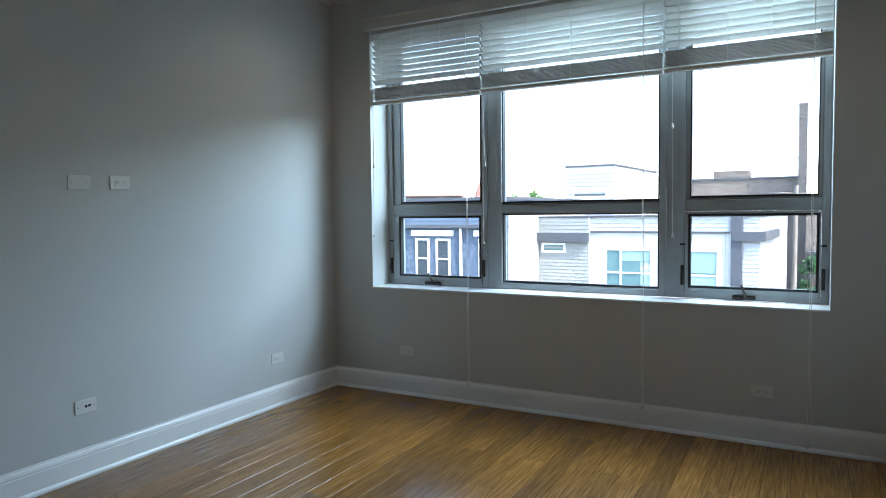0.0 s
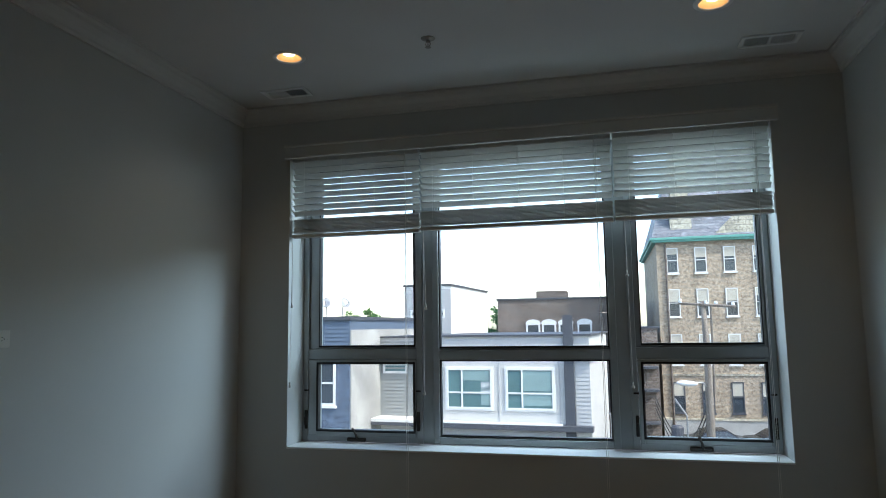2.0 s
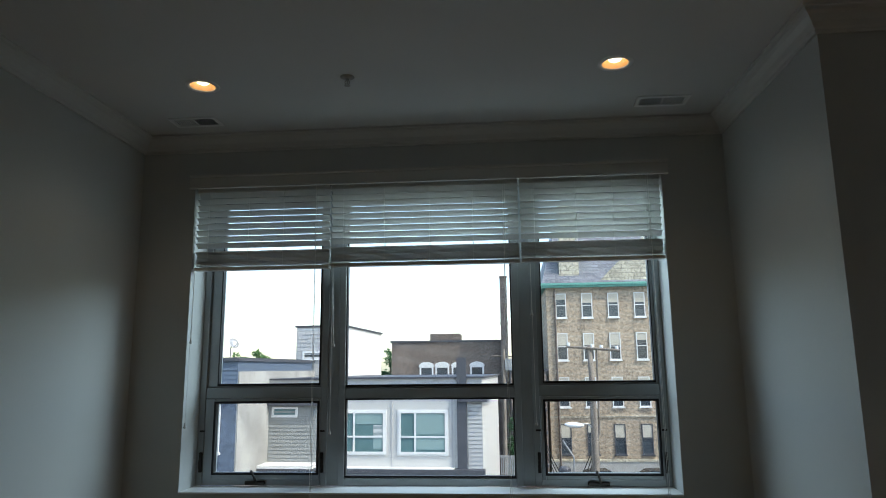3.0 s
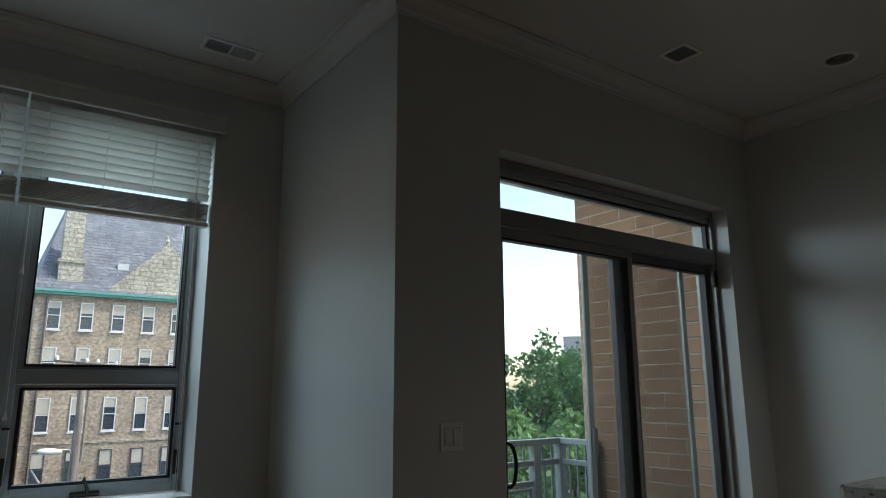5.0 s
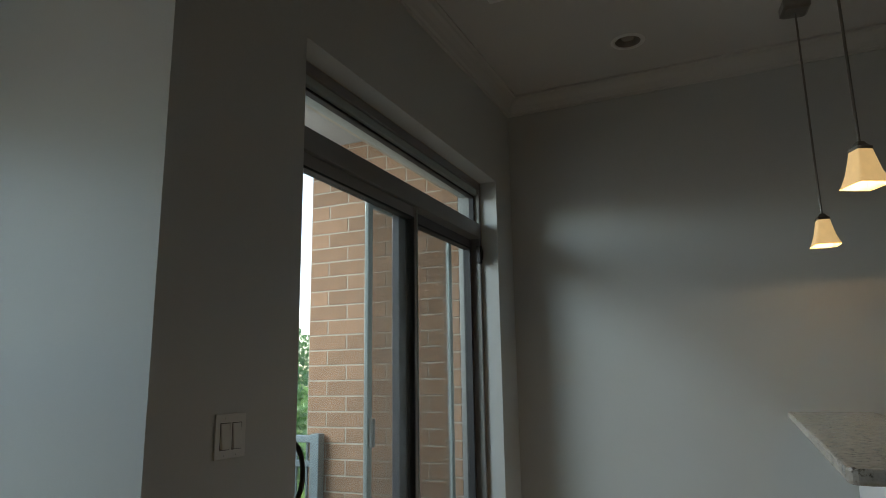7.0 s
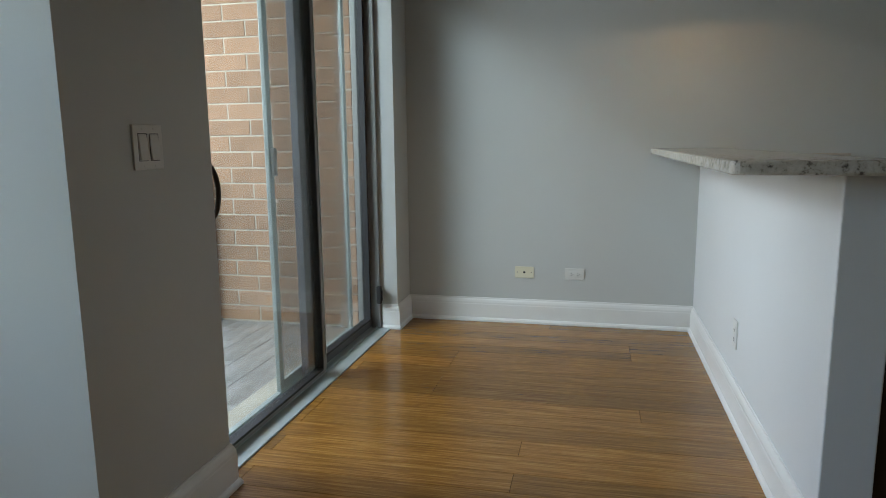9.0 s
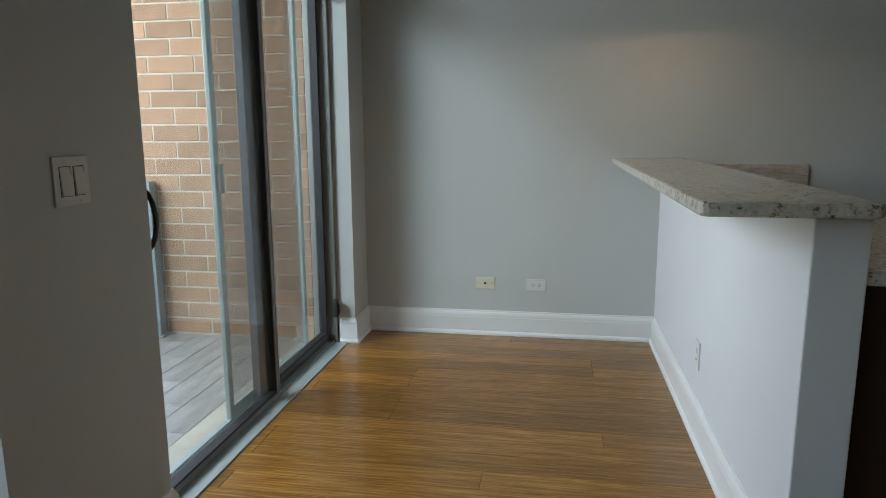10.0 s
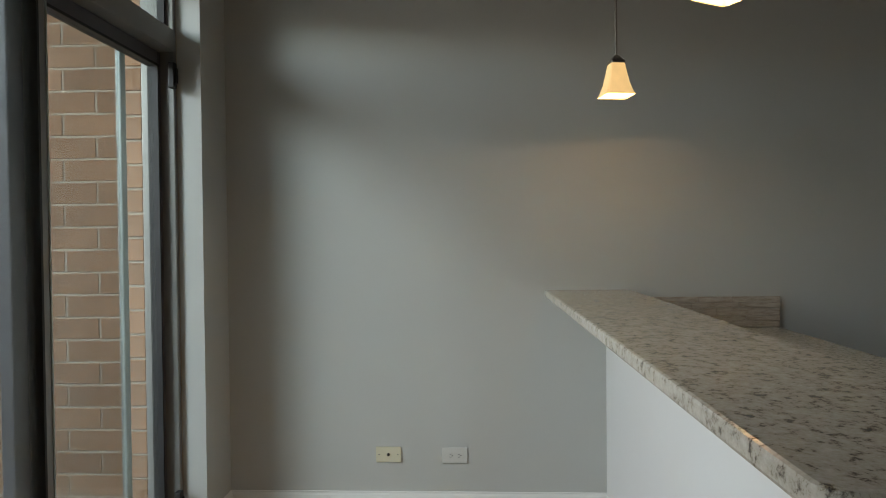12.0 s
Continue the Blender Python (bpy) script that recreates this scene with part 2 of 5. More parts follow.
# Door aluminium darkened for the fixed panel, whose stile stands in shade.
M_SHADEDFRAME = mat("shaded_door_frame", (0.115, 0.112, 0.128), 0.45, metal=0.2, var=0.06, scale=8, bump=0.04, bscale=400)
M_SCREENALU = mat("screen_aluminium", (0.38, 0.43, 0.42), 0.4, metal=0.3, var=0.05, scale=8)
M_GASKET = mat("black_gasket", (0.012, 0.012, 0.013), 0.6, var=0.05, scale=40)
M_DARKMETAL = mat("dark_bronze", (0.06, 0.055, 0.05), 0.35, metal=0.7, var=0.06, scale=30)
M_NICKEL = mat("brushed_nickel", (0.30, 0.28, 0.25), 0.32, metal=0.9, var=0.05, scale=60)
M_BLIND = mat("blind_slat", (0.60, 0.595, 0.56), 0.42, var=0.03, scale=10, stretch=(0.2, 1, 1), bump=0.05, bscale=60)
M_CORD = mat("blind_cord", (0.8, 0.79, 0.75), 0.7, var=0.05, scale=60)
M_GLASS = glass_mat("window_glass", dust_haze=0.015)
# The thicker diffuse film here paints in the glare haze on the door glass.
M_DOORGLASS = glass_mat("door_glass", tint=(0.90, 0.94, 0.93), dust_haze=0.05)
M_MESH = glass_mat("insect_mesh", tint=(0.70, 0.70, 0.70), gloss=0.0, dust_haze=0.015, film_colour=(0.16, 0.16, 0.17))
M_FLOOR = ramp_mat("strand_bamboo", ((0.30, (0.15, 0.058, 0.011)), (0.45, (0.22, 0.094, 0.017)), (0.54, (0.285, 0.13, 0.026)), (0.67, (0.38, 0.20, 0.050))), 20, 0.22, stretch=(5.5, 0.20, 1), detail=8, island=0.26, bump=0.10, rough_noise=0.68)
M_GRANITE = ramp_mat("granite", ((0.33, (0.035, 0.03, 0.028)), (0.40, (0.26, 0.23, 0.19)), (0.455, (0.50, 0.46, 0.39)), (0.66, (0.64, 0.61, 0.55))), 48, 0.16, detail=9, bump=0.02, rough_noise=0.72)
M_ESPRESSO = mat("espresso_wood", (0.022, 0.014, 0.011), 0.35, var=0.15, scale=4, stretch=(8, 8, 0.7), bump=0.05, bscale=30)
M_SPLASH = ramp_mat("travertine", ((0.3, (0.36, 0.29, 0.23)), (0.5, (0.50, 0.43, 0.36)), (0.7, (0.60, 0.54, 0.47))), 18, 0.5, stretch=(1, 1, 5), bump=0.5)
M_BRICK = mat("brick", (0.35, 0.20, 0.125), 0.85, var=0.12, scale=5, island=0.14, fine=0.10, bump=0.35, bscale=160, spec=0.2)
M_MORTAR = mat("mortar", (0.48, 0.43, 0.36), 0.9, var=0.12, scale=9, bump=0.3, bscale=200, spec=0.1)
M_TILE = mat("balcony_tile", (0.29, 0.275, 0.26), 0.4, var=0.30, scale=9, stretch=(0.35, 1.6, 1), island=0.12, fine=0.06, bump=0.1, bscale=60)
M_GROUT = mat("tile_grout", (0.13, 0.125, 0.12), 0.9, var=0.1, scale=20)
M_RAIL = mat("railing_paint", (0.19, 0.23, 0.24), 0.4, var=0.06, scale=10, bump=0.05, bscale=120)
M_CONCRETE = mat("concrete", (0.36, 0.36, 0.35), 0.85, var=0.15, scale=1.5, fine=0.06, bump=0.3, bscale=60)
M_SHADE = mat("lamp_glass", (0.80, 0.60, 0.34), 0.35, var=0.10, scale=14, emit=(1.0, 0.70, 0.32), strength=0.13)
M_BULB = mat("lamp_bulb", (1, 0.9, 0.7), 0.4, emit=(1.0, 0.86, 0.62), strength=1.3)
# Same reflector twice: bulb glow tinted into the first, unlit darkness into the second.
M_CAN = mat("lit_downlight_reflector", (0.62, 0.40, 0.19), 0.4, var=0.03, scale=20)
M_CANOFF = mat("downlight_off", (0.34, 0.31, 0.27), 0.4, var=0.03, scale=20)
M_WHITESIDING = mat("pale_siding", (0.40, 0.405, 0.41), 0.6, var=0.04, scale=1.2, fine=0.02)
# Pale siding darkened for the wing: its shade is put into the base colour.
M_SHADEDSIDING = mat("shaded_siding", (0.25, 0.26, 0.255), 0.6, var=0.05, scale=1.2, fine=0.03)
# Weathered mottling is the wall's own; the grey level paints in the neighbour's shadow.
M_STUCCO = mat("shaded_stucco", (0.33, 0.325, 0.31), 0.85, var=0.25, scale=0.6, fine=0.1)
M_PALEPANEL = mat("pale_panel", (0.52, 0.515, 0.50), 0.6, var=0.05, scale=0.8, fine=0.02)
M_WHITEWALL = mat("white_stucco", (0.68, 0.67, 0.65), 0.7, var=0.05, scale=0.7, fine=0.03)
M_BLUEBRICK = brick_mat("blue_painted_brick", (0.085, 0.115, 0.165), (0.10, 0.135, 0.19), (0.07, 0.095, 0.14), 0.24, 0.08, 0.01)
M_BLUESIDING = mat("blue_siding", (0.09, 0.125, 0.18), 0.6, var=0.05, scale=1.5)
M_SLATEGREY = mat("slate_trim", (0.065, 0.07, 0.085), 0.55, var=0.06, scale=3)
M_CHICAGO = brick_mat("buff_brick", (0.43, 0.33, 0.235), (0.30, 0.225, 0.155), (0.38, 0.34, 0.28), 0.24, 0.085, 0.014)
M_BROWNBRICK = brick_mat("brown_brick", (0.18, 0.135, 0.11), (0.11, 0.085, 0.07), (0.20, 0.18, 0.165), 0.24, 0.085, 0.014)
M_LIMESTONE = brick_mat("rough_limestone", (0.52, 0.48, 0.38), (0.42, 0.39, 0.31), (0.30, 0.28, 0.24), 0.9, 0.32, 0.03)
M_SLATE = brick_mat("slate_roof", (0.13, 0.145, 0.175), (0.22, 0.23, 0.26), (0.08, 0.085, 0.10), 0.45, 0.24, 0.02, 0.6)
M_COPPER = mat("green_copper", (0.12, 0.36, 0.31), 0.6, var=0.1, scale=2, fine=0.05)
M_PANE = mat("far_pane", (0.05, 0.065, 0.08), 0.08, var=0.2, scale=0.5)
M_TEALPANE = mat("far_teal_pane", (0.10, 0.19, 0.20), 0.1, var=0.12, scale=0.6)
M_PALESHADE = mat("pale_teal_shade", (0.22, 0.33, 0.33), 0.7, var=0.08, scale=1.5)
M_SHADECLOTH = mat("window_shade", (0.50, 0.47, 0.40), 0.8, var=0.06, scale=2)
M_WHITEFRAME = mat("white_frame", (0.70, 0.71, 0.71), 0.45, var=0.03, scale=4)
M_REDROOF = mat("red_tile_roof", (0.36, 0.15, 0.12), 0.8, var=0.12, scale=1.5, fine=0.08)
M_ASPHALT = mat("asphalt", (0.11, 0.11, 0.11), 0.9, var=0.2, scale=0.15, fine=0.12, bump=0.2, bscale=30)
M_WOODPOLE = ramp_mat("weathered_pole", ((0.3, (0.12, 0.10, 0.085)), (0.6, (0.24, 0.21, 0.18)), (0.8, (0.32, 0.29, 0.26))), 5, 0.9, stretch=(3, 3, 0.25), bump=0.3)
M_BARK = ramp_mat("bark", ((0.3, (0.05, 0.038, 0.028)), (0.7, (0.13, 0.10, 0.08))), 6, 0.9, stretch=(3, 3, 0.5), bump=0.4)
M_CARPAINT = mat("dark_car_paint", (0.035, 0.037, 0.042), 0.25, metal=0.4, var=0.05, scale=2)
M_WHITECAR = mat("white_car_paint", (0.72, 0.73, 0.74), 0.25, var=0.03, scale=2)
M_TYRE = mat("tyre", (0.02, 0.02, 0.02), 0.8, var=0.1, scale=20)
M_STEEL = mat("grey_steel", (0.32, 0.33, 0.34), 0.45, metal=0.5, var=0.1, scale=3)
M_GLARE = mat("lamp_head", (0.7, 0.72, 0.74), 0.35, var=0.05, scale=3)


def leaf_mat(name, colour):
    m = mat(name, colour, 0.5, var=0.25, scale=0.5, fine=0.18, spec=0.3)
    N, L = m.node_tree.nodes, m.node_tree.links
    b = N["Principled BSDF"]
    tl, mx = N.new("ShaderNodeBsdfTranslucent"), N.new("ShaderNodeMixShader")
    tl.inputs["Color"].default_value = (colour[0] * 1.3, colour[1] * 1.4, colour[2] * 0.9, 1)
    mx.inputs[0].default_value = 0.35
    L.new(b.outputs[0], mx.inputs[1])
    L.new(tl.outputs[0], mx.inputs[2])
    L.new(mx.outputs[0], N["Material Output"].inputs["Surface"])
    return m


M_LEAFDARK = leaf_mat("leaf_dark", (0.075, 0.165, 0.085))
M_LEAFMID = leaf_mat("leaf_mid", (0.11, 0.21, 0.075))
M_LEAFLIGHT = leaf_mat("leaf_light", (0.17, 0.29, 0.13))

# ---- the room ----
XL, XA, XF = -2.526, 1.23, 4.0          # side walls: living room, nook, far wall
YW, YB, YS = 4.769, 3.5, -4.6           # window wall, balcony wall, back wall
CEIL = 3.05
WL, WR, SILL, WTOP = -2.164, 0.840, 0.781, 2.72
DL, DR, DTOP = 1.808, 3.723, 2.436

floor = tagged(part("floor", boxes((XL - 0.2, XA, YB + 0.1, YW + 0.05, -0.25, -0.018), (XL - 0.2, XF + 0.2, YS - 0.2, YB + 0.1, -0.25, -0.018)), M_GROUT), "strand bamboo plank floor, honey brown with darker streaks", "floor", kind="structure")
CANS = ((-1.774, 3.967), (0.434, 3.917), (3.515, 2.640))


def ceiling_mesh():
    """A flat ceiling with round openings for the recessed lamps, and the slab above."""
    bm, h = bmesh.new(), 0.13
    xs = sorted([XL - 0.2, XF + 0.2] + [x + s * h for x, _ in CANS for s in (-1, 1)])
    ys = sorted([YS - 0.2, YW + 0.3] + [y + s * h for _, y in CANS for s in (-1, 1)])
    for x0, x1 in zip(xs, xs[1:]):
        for y0, y1 in zip(ys, ys[1:]):
            if not any(abs((x0 + x1) / 2 - x) < h and abs((y0 + y1) / 2 - y) < h for x, y in CANS):
                bm.faces.new([bm.verts.new((*c, CEIL)) for c in ((x0, y0), (x0, y1), (x1, y1), (x1, y0))])
    n = 32
    for x, y in CANS:
        inner, outer = [], []
        for k in range(n):
            c, s = math.cos(2 * math.pi * k / n), math.sin(2 * math.pi * k / n)
            m = h / max(abs(c), abs(s))
            inner.append(bm.verts.new((x + 0.068 * c, y + 0.068 * s, CEIL)))
            outer.append(bm.verts.new((x + m * c, y + m * s, CEIL)))
        for k in range(n):
            bm.faces.new((inner[k], inner[(k + 1) % n], outer[(k + 1) % n], outer[k]))
    bmesh.ops.remove_doubles(bm, verts=bm.verts, dist=1e-5)
    box(bm, XL - 0.2, XF + 0.2, YS - 0.2, YW + 0.3, CEIL + 0.14, CEIL + 0.25)
    return bm


tagged(part("ceiling", ceiling_mesh(), M_CEIL), "plain flat ceiling painted warm white", "ceiling", kind="structure")
tagged(part("wall_west", boxes((XL - 0.2, XL, YS - 0.2, YW + 0.3, -0.018, CEIL)), M_WALL), "smooth plastered wall painted pale grey", "wall", kind="structure")
tagged(part("wall_south", boxes((XL, XF, YS - 0.2, YS, -0.018, CEIL)), M_WALL), "smooth plastered wall painted pale grey", "wall", kind="structure")
tagged(part("wall_east", boxes((XF, XF + 0.2, YS - 0.2, YB + 0.1, -0.018, CEIL)), M_WALL), "smooth plastered wall painted pale grey", "wall", kind="structure")
tagged(part("wall_north", boxes((XL, WL, YW, YW + 0.3, -0.018, CEIL), (WR, XA, YW, YW + 0.3, -0.018, CEIL), (WL, WR, YW, YW + 0.3, -0.018, SILL), (WL, WR, YW, YW + 0.3, WTOP, CEIL)), M_WALL), "pale grey plastered wall with a wide window opening", "wall", kind="structure")
tagged(part("wall_nook", boxes((XA, XA + 0.3, YB + 0.1, YW + 0.3, -0.018, CEIL)), M_WALL), "pale grey plastered return wall beside the window", "wall", kind="structure")
tagged(part("wall_balcony", boxes((XA, DL, YB, YB + 0.1, -0.018, CEIL), (DR, XF, YB, YB + 0.1, -0.018, CEIL), (DL, DR, YB, YB + 0.1, DTOP, CEIL)), M_WALL), "pale grey plastered wall with a sliding door opening", "wall", kind="structure")
tagged(part("half_wall", boxes((1.726, XF, 1.65, 1.776, -0.018, 1.035), bevel=0.004), M_HALFWALL_LIT), "low painted half wall carrying the bar top, lightened for door light", "half wall", kind="structure")
tagged(part("window_sill", boxes((WL - 0.002, WR + 0.002, YW - 0.006, YW + 0.225, SILL, SILL + 0.012), bevel=0.003), M_TRIM), "white painted window sill board", "sill", kind="structure")

BASE = [(0, 0), (0.026, 0), (0.026, 0.012), (0.020, 0.022), (0.016, 0.024), (0.016, 0.108), (0.0145, 0.112), (0.0145, 0.122), (0.011, 0.134), (0.006, 0.142), (0.005, 0.150), (0, 0.150)]
bm = bmesh.new()
sweep(bm, BASE, [(DL, YB + 0.09), (DL, YB), (XA, YB), (XA, YW), (XL, YW), (XL, YS), (XF, YS)])
sweep(bm, BASE, [(XF, 1.776), (XF, YB), (DR, YB), (DR, YB + 0.09)])
sweep(bm, BASE, [(1.727, 1.776), (XF - 0.027, 1.776)])
tagged(part("baseboard", bm, M_TRIM), "tall white moulded baseboard with a shoe", "baseboard", kind="structure")
CROWN = [(0, CEIL - 0.105), (0.012, CEIL - 0.105), (0.014, CEIL - 0.09), (0.024, CEIL - 0.082), (0.034, CEIL - 0.060), (0.055, CEIL - 0.036), (0.072, CEIL - 0.026), (0.078, CEIL - 0.014), (0.09, CEIL - 0.012), (0.09, CEIL), (0, CEIL)]
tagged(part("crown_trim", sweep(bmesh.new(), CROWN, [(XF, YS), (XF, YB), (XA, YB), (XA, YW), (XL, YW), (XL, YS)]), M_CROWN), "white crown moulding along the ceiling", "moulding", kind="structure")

# ---- the window ----
FY = 4.995                               # room face of the window frames


def ring(x0, x1, z0, z1, wl, wr, wb, wt, y0, y1, bevel=0.004):
    """A rectangular frame of four members."""
    return boxes((x0, x0 + wl, y0, y1, z0, z1), (x1 - wr, x1, y0, y1, z0, z1), (x0 + wl, x1 - wr, y0, y1, z0, z0 + wb), (x0 + wl, x1 - wr, y0, y1, z1 - wt, z1), bevel=bevel)


def pane(name, x0, x1, z0, z1, y, material, parent):
    p = part(name, boxes((x0, x1, y, y + 0.006, z0, z1)), material, parent)
    p.visible_shadow = False
    return p


def crank(parent, x, z):
    h = part("crank_handle", boxes((x - 0.065, x + 0.065, FY - 0.022, FY + 0.002, z - 0.012, z + 0.010), bevel=0.005), M_DARKMETAL, parent)
    bm = tube(bmesh.new(), [(x + 0.008, FY - 0.018, z), (x + 0.004, FY - 0.034, z + 0.03), (x - 0.01, FY - 0.038, z + 0.062)], 0.009, 0.006)
    tube(bm, [(x - 0.01, FY - 0.038, z + 0.062), (x - 0.014, FY - 0.052, z + 0.076)], 0.010, 0.008)
    part("crank_arm", bm, M_DARKMETAL, h)


def window_unit(parent, x0, x1, gl, gr, opens):
    """One tall unit: fixed light above, and below it a crank-out or a fixed light."""
    z0, z1 = SILL + 0.013, WTOP - 0.001
    part("window_frame", ring(x0, x1, z0, z1, 0.042, 0.042, 0.045, 0.05, FY, FY + 0.09), M_ALU, parent, "grey aluminium window frame")
    bar0, bar1 = (1.338, 1.408) if opens else (1.335, 1.396)
    part("transom_bar", boxes((x0 + 0.042, x1 - 0.042, FY + 0.004, FY + 0.085, bar0, bar1), bevel=0.004), M_ALU, parent)
    lo = bar1 + 0.012
    part("glazing_bead", ring(x0 + 0.042, x1 - 0.042, bar1, z1 - 0.05, gl - x0 - 0.042, x1 - 0.042 - gr, 0.022, 0.02, FY + 0.022, FY + 0.075), M_ALU, parent)
    part("gasket", ring(gl - 0.004, gr + 0.004, lo, z1 - 0.066, 0.007, 0.007, 0.012, 0.007, FY + 0.012, FY + 0.05, bevel=0), M_GASKET, parent)
    pane("pane", gl, gr, lo, z1 - 0.06, FY + 0.045, M_GLASS, parent)
    if opens:
        s = part("sash", ring(x0 + 0.046, x1 - 0.046, z0 + 0.040, bar0 - 0.002, gl - x0 - 0.050, x1 - 0.050 - gr, 0.036, 0.026, FY - 0.006, FY + 0.07), M_ALU, parent)
        part("gasket", ring(gl - 0.010, gr + 0.010, z0 + 0.066, bar0 - 0.018, 0.014, 0.014, 0.014, 0.014, FY - 0.010, FY + 0.03, bevel=0), M_GASKET, s)
        pane("pane", gl, gr, z0 + 0.072, bar0 - 0.024, FY + 0.03, M_GLASS, s)
        crank(parent, (x0 + x1) / 2 - 0.03, z0 + 0.020)
        for lx in (x0 + 0.030, x1 - 0.030):
            bm = box(bmesh.new(), lx - 0.010, lx + 0.010, FY - 0.012, FY + 0.002, 0.875, 1.0, bevel=0.004)
            box(bm, lx - 0.007, lx + 0.007, FY - 0.024, FY - 0.010, 0.90, 0.955, bevel=0.003)
            part("sash_lock", bm, M_DARKMETAL, parent)
            part("keeper", box(bmesh.new(), lx - 0.016, lx + 0.016, FY - 0.006, FY + 0.002, 1.125, 1.137, bevel=0.002), M_DARKMETAL, parent)
    else:
        part("glazing_bead", ring(x0 + 0.042, x1 - 0.042, z0 + 0.045, bar0, gl - x0 - 0.042, x1 - 0.042 - gr, 0.010, 0.012, FY + 0.022, FY + 0.075), M_ALU, parent)
        part("gasket", ring(gl - 0.004, gr + 0.004, z0 + 0.052, bar0 - 0.004, 0.007, 0.007, 0.008, 0.008, FY + 0.012, FY + 0.05, bevel=0), M_GASKET, parent)
        pane("pane", gl, gr, z0 + 0.055, bar0 - 0.006, FY + 0.045, M_GLASS, parent)


win = thing("window_1", "wide three-part grey aluminium window with crank-out lower sashes", "window", kind="structure")
part("mullion", boxes((-1.308, -1.237, FY + 0.012, FY + 0.10, SILL + 0.013, WTOP - 0.001)), M_ALU, win)
part("mullion", boxes((-0.062, 0.008, FY + 0.012, FY + 0.10, SILL + 0.013, WTOP - 0.001)), M_ALU, win)
window_unit(win, WL + 0.001, -1.308, -2.048, -1.368, True)
window_unit(win, -1.237, -0.062, -1.190, -0.112, False)
window_unit(win, 0.008, WR - 0.001, 0.083, 0.775, True)

# ---- blinds ----
BY = 4.802


def slat_bm(x0, x1, z, tilt, width=0.05):
    bm, n = bmesh.new(), 6
    c, s = math.cos(tilt), math.sin(tilt)
    rows = []
    for side in (1, -1):
        for k in range(n + 1):
            u = (k / n - 0.5) * width * side
            w = 0.0035 * (1 - (2 * u / width) ** 2) + side * 0.0013
            rows.append((BY + u * c - w * s, z + u * s + w * c))
    a = [bm.verts.new((x0, y, zz)) for y, zz in rows]
    b = [bm.verts.new((x1, y, zz)) for y, zz in rows]
    k = len(rows)
    for j in range(k):
        bm.faces.new((a[j], a[(j + 1) % k], b[(j + 1) % k], b[j]))
    bm.faces.new(a[::-1])
    bm.faces.new(b)
    return bm


def blind(x0, x1, drop, cords, label):
    b = thing("window_blind", label, "blind", group="blinds in the window")
    part("headrail", boxes((x0, x1, BY - 0.024, BY + 0.024, 2.675, 2.715), bevel=0.003), M_BLIND, b)
    top, pitch = 2.660, 0.0408
    for i in range(9):
        part("slat", slat_bm(x0 + random.uniform(0, 0.003), x1 - random.uniform(0, 0.003), top - i * pitch - 0.001 * i * drop, radians(-33 + random.uniform(-2.0, 2.0))), M_BLIND, b)
    z = 2.290 - drop * 0.008
    for i in range(13):
        part("slat", slat_bm(x0 + random.uniform(0, 0.004), x1 - random.uniform(0, 0.004), z - i * 0.0075, radians(random.uniform(-3, 3))), M_BLIND, b)
    part("bottom_rail", boxes((x0, x1, BY - 0.026, BY + 0.026, z - 0.122, z - 0.100), bevel=0.004), M_BLIND, b)
    for cx in cords:
        bm = bmesh.new()
        for yy in (BY - 0.027, BY + 0.027):
            tube(bm, [(cx, yy, 2.68), (cx, yy, z - 0.11)], 0.0011, n=5)
        part("ladder_cord", bm, M_CORD, b)
    return b


blinds = []
for x0, x1, drop, label in ((-2.152, -1.262, 1.6, "white slatted blind raised halfway, hanging slightly askew"), (-1.254, -0.052, 0.6, "wide white slatted blind raised halfway"), (-0.042, 0.832, 0.3, "white slatted blind raised halfway")):
    w = x1 - x0
    blinds.append(blind(x0, x1, drop, [x0 + w * f for f in ((0.10, 0.40, 0.66, 0.9) if w < 1 else (0.07, 0.29, 0.53, 0.76, 0.93))], label))

val = thing("blind_valance", "white moulded wooden valance above the window blinds", "valance")
VX0, VX1 = WL - 0.012, WR + 0.03
part("face_board", boxes((VX0, VX1, YW - 0.060, YW - 0.047, 2.692, 2.757), bevel=0.002), M_BLIND, val)
part("top_moulding", sweep(bmesh.new(), [(0.046, 2.7575), (0.062, 2.7575), (0.070, 2.766), (0.070, 2.776), (0.046, 2.776)], [(VX1, YW), (VX0, YW)]), M_BLIND, val)
part("bottom_bead", sweep(bmesh.new(), [(0.046, 2.684), (0.060, 2.684), (0.064, 2.688), (0.060, 2.6915), (0.046, 2.6915)], [(VX1, YW), (VX0, YW)]), M_BLIND, val)
for a, b in ((VX0, VX0 + 0.013), (VX1 - 0.013, VX1)):
    part("end_return", boxes((a, b, YW - 0.0465, YW - 0.001, 2.692, 2.757)), M_BLIND, val)


def pull_cord(parent, x, y, ztop, ends):
    for dx, zb in ends:
        c = part("pull_cord", tube(bmesh.new(), [(x, y, ztop), (x + dx * 0.6, y - 0.002, (ztop + zb) / 2), (x + dx, y, zb + 0.03)], 0.0014, n=5), M_CORD, parent)
        part("tassel", lathe(bmesh.new(), [(0.001, zb + 0.034), (0.004, zb + 0.032), (0.005, zb + 0.018), (0.009, zb + 0.008), (0.0095, zb + 0.002), (0.007, zb - 0.002), (0.0, zb - 0.002)], x + dx, y, 10), M_PLASTIC, c, "small clear plastic tassel", smooth=True)


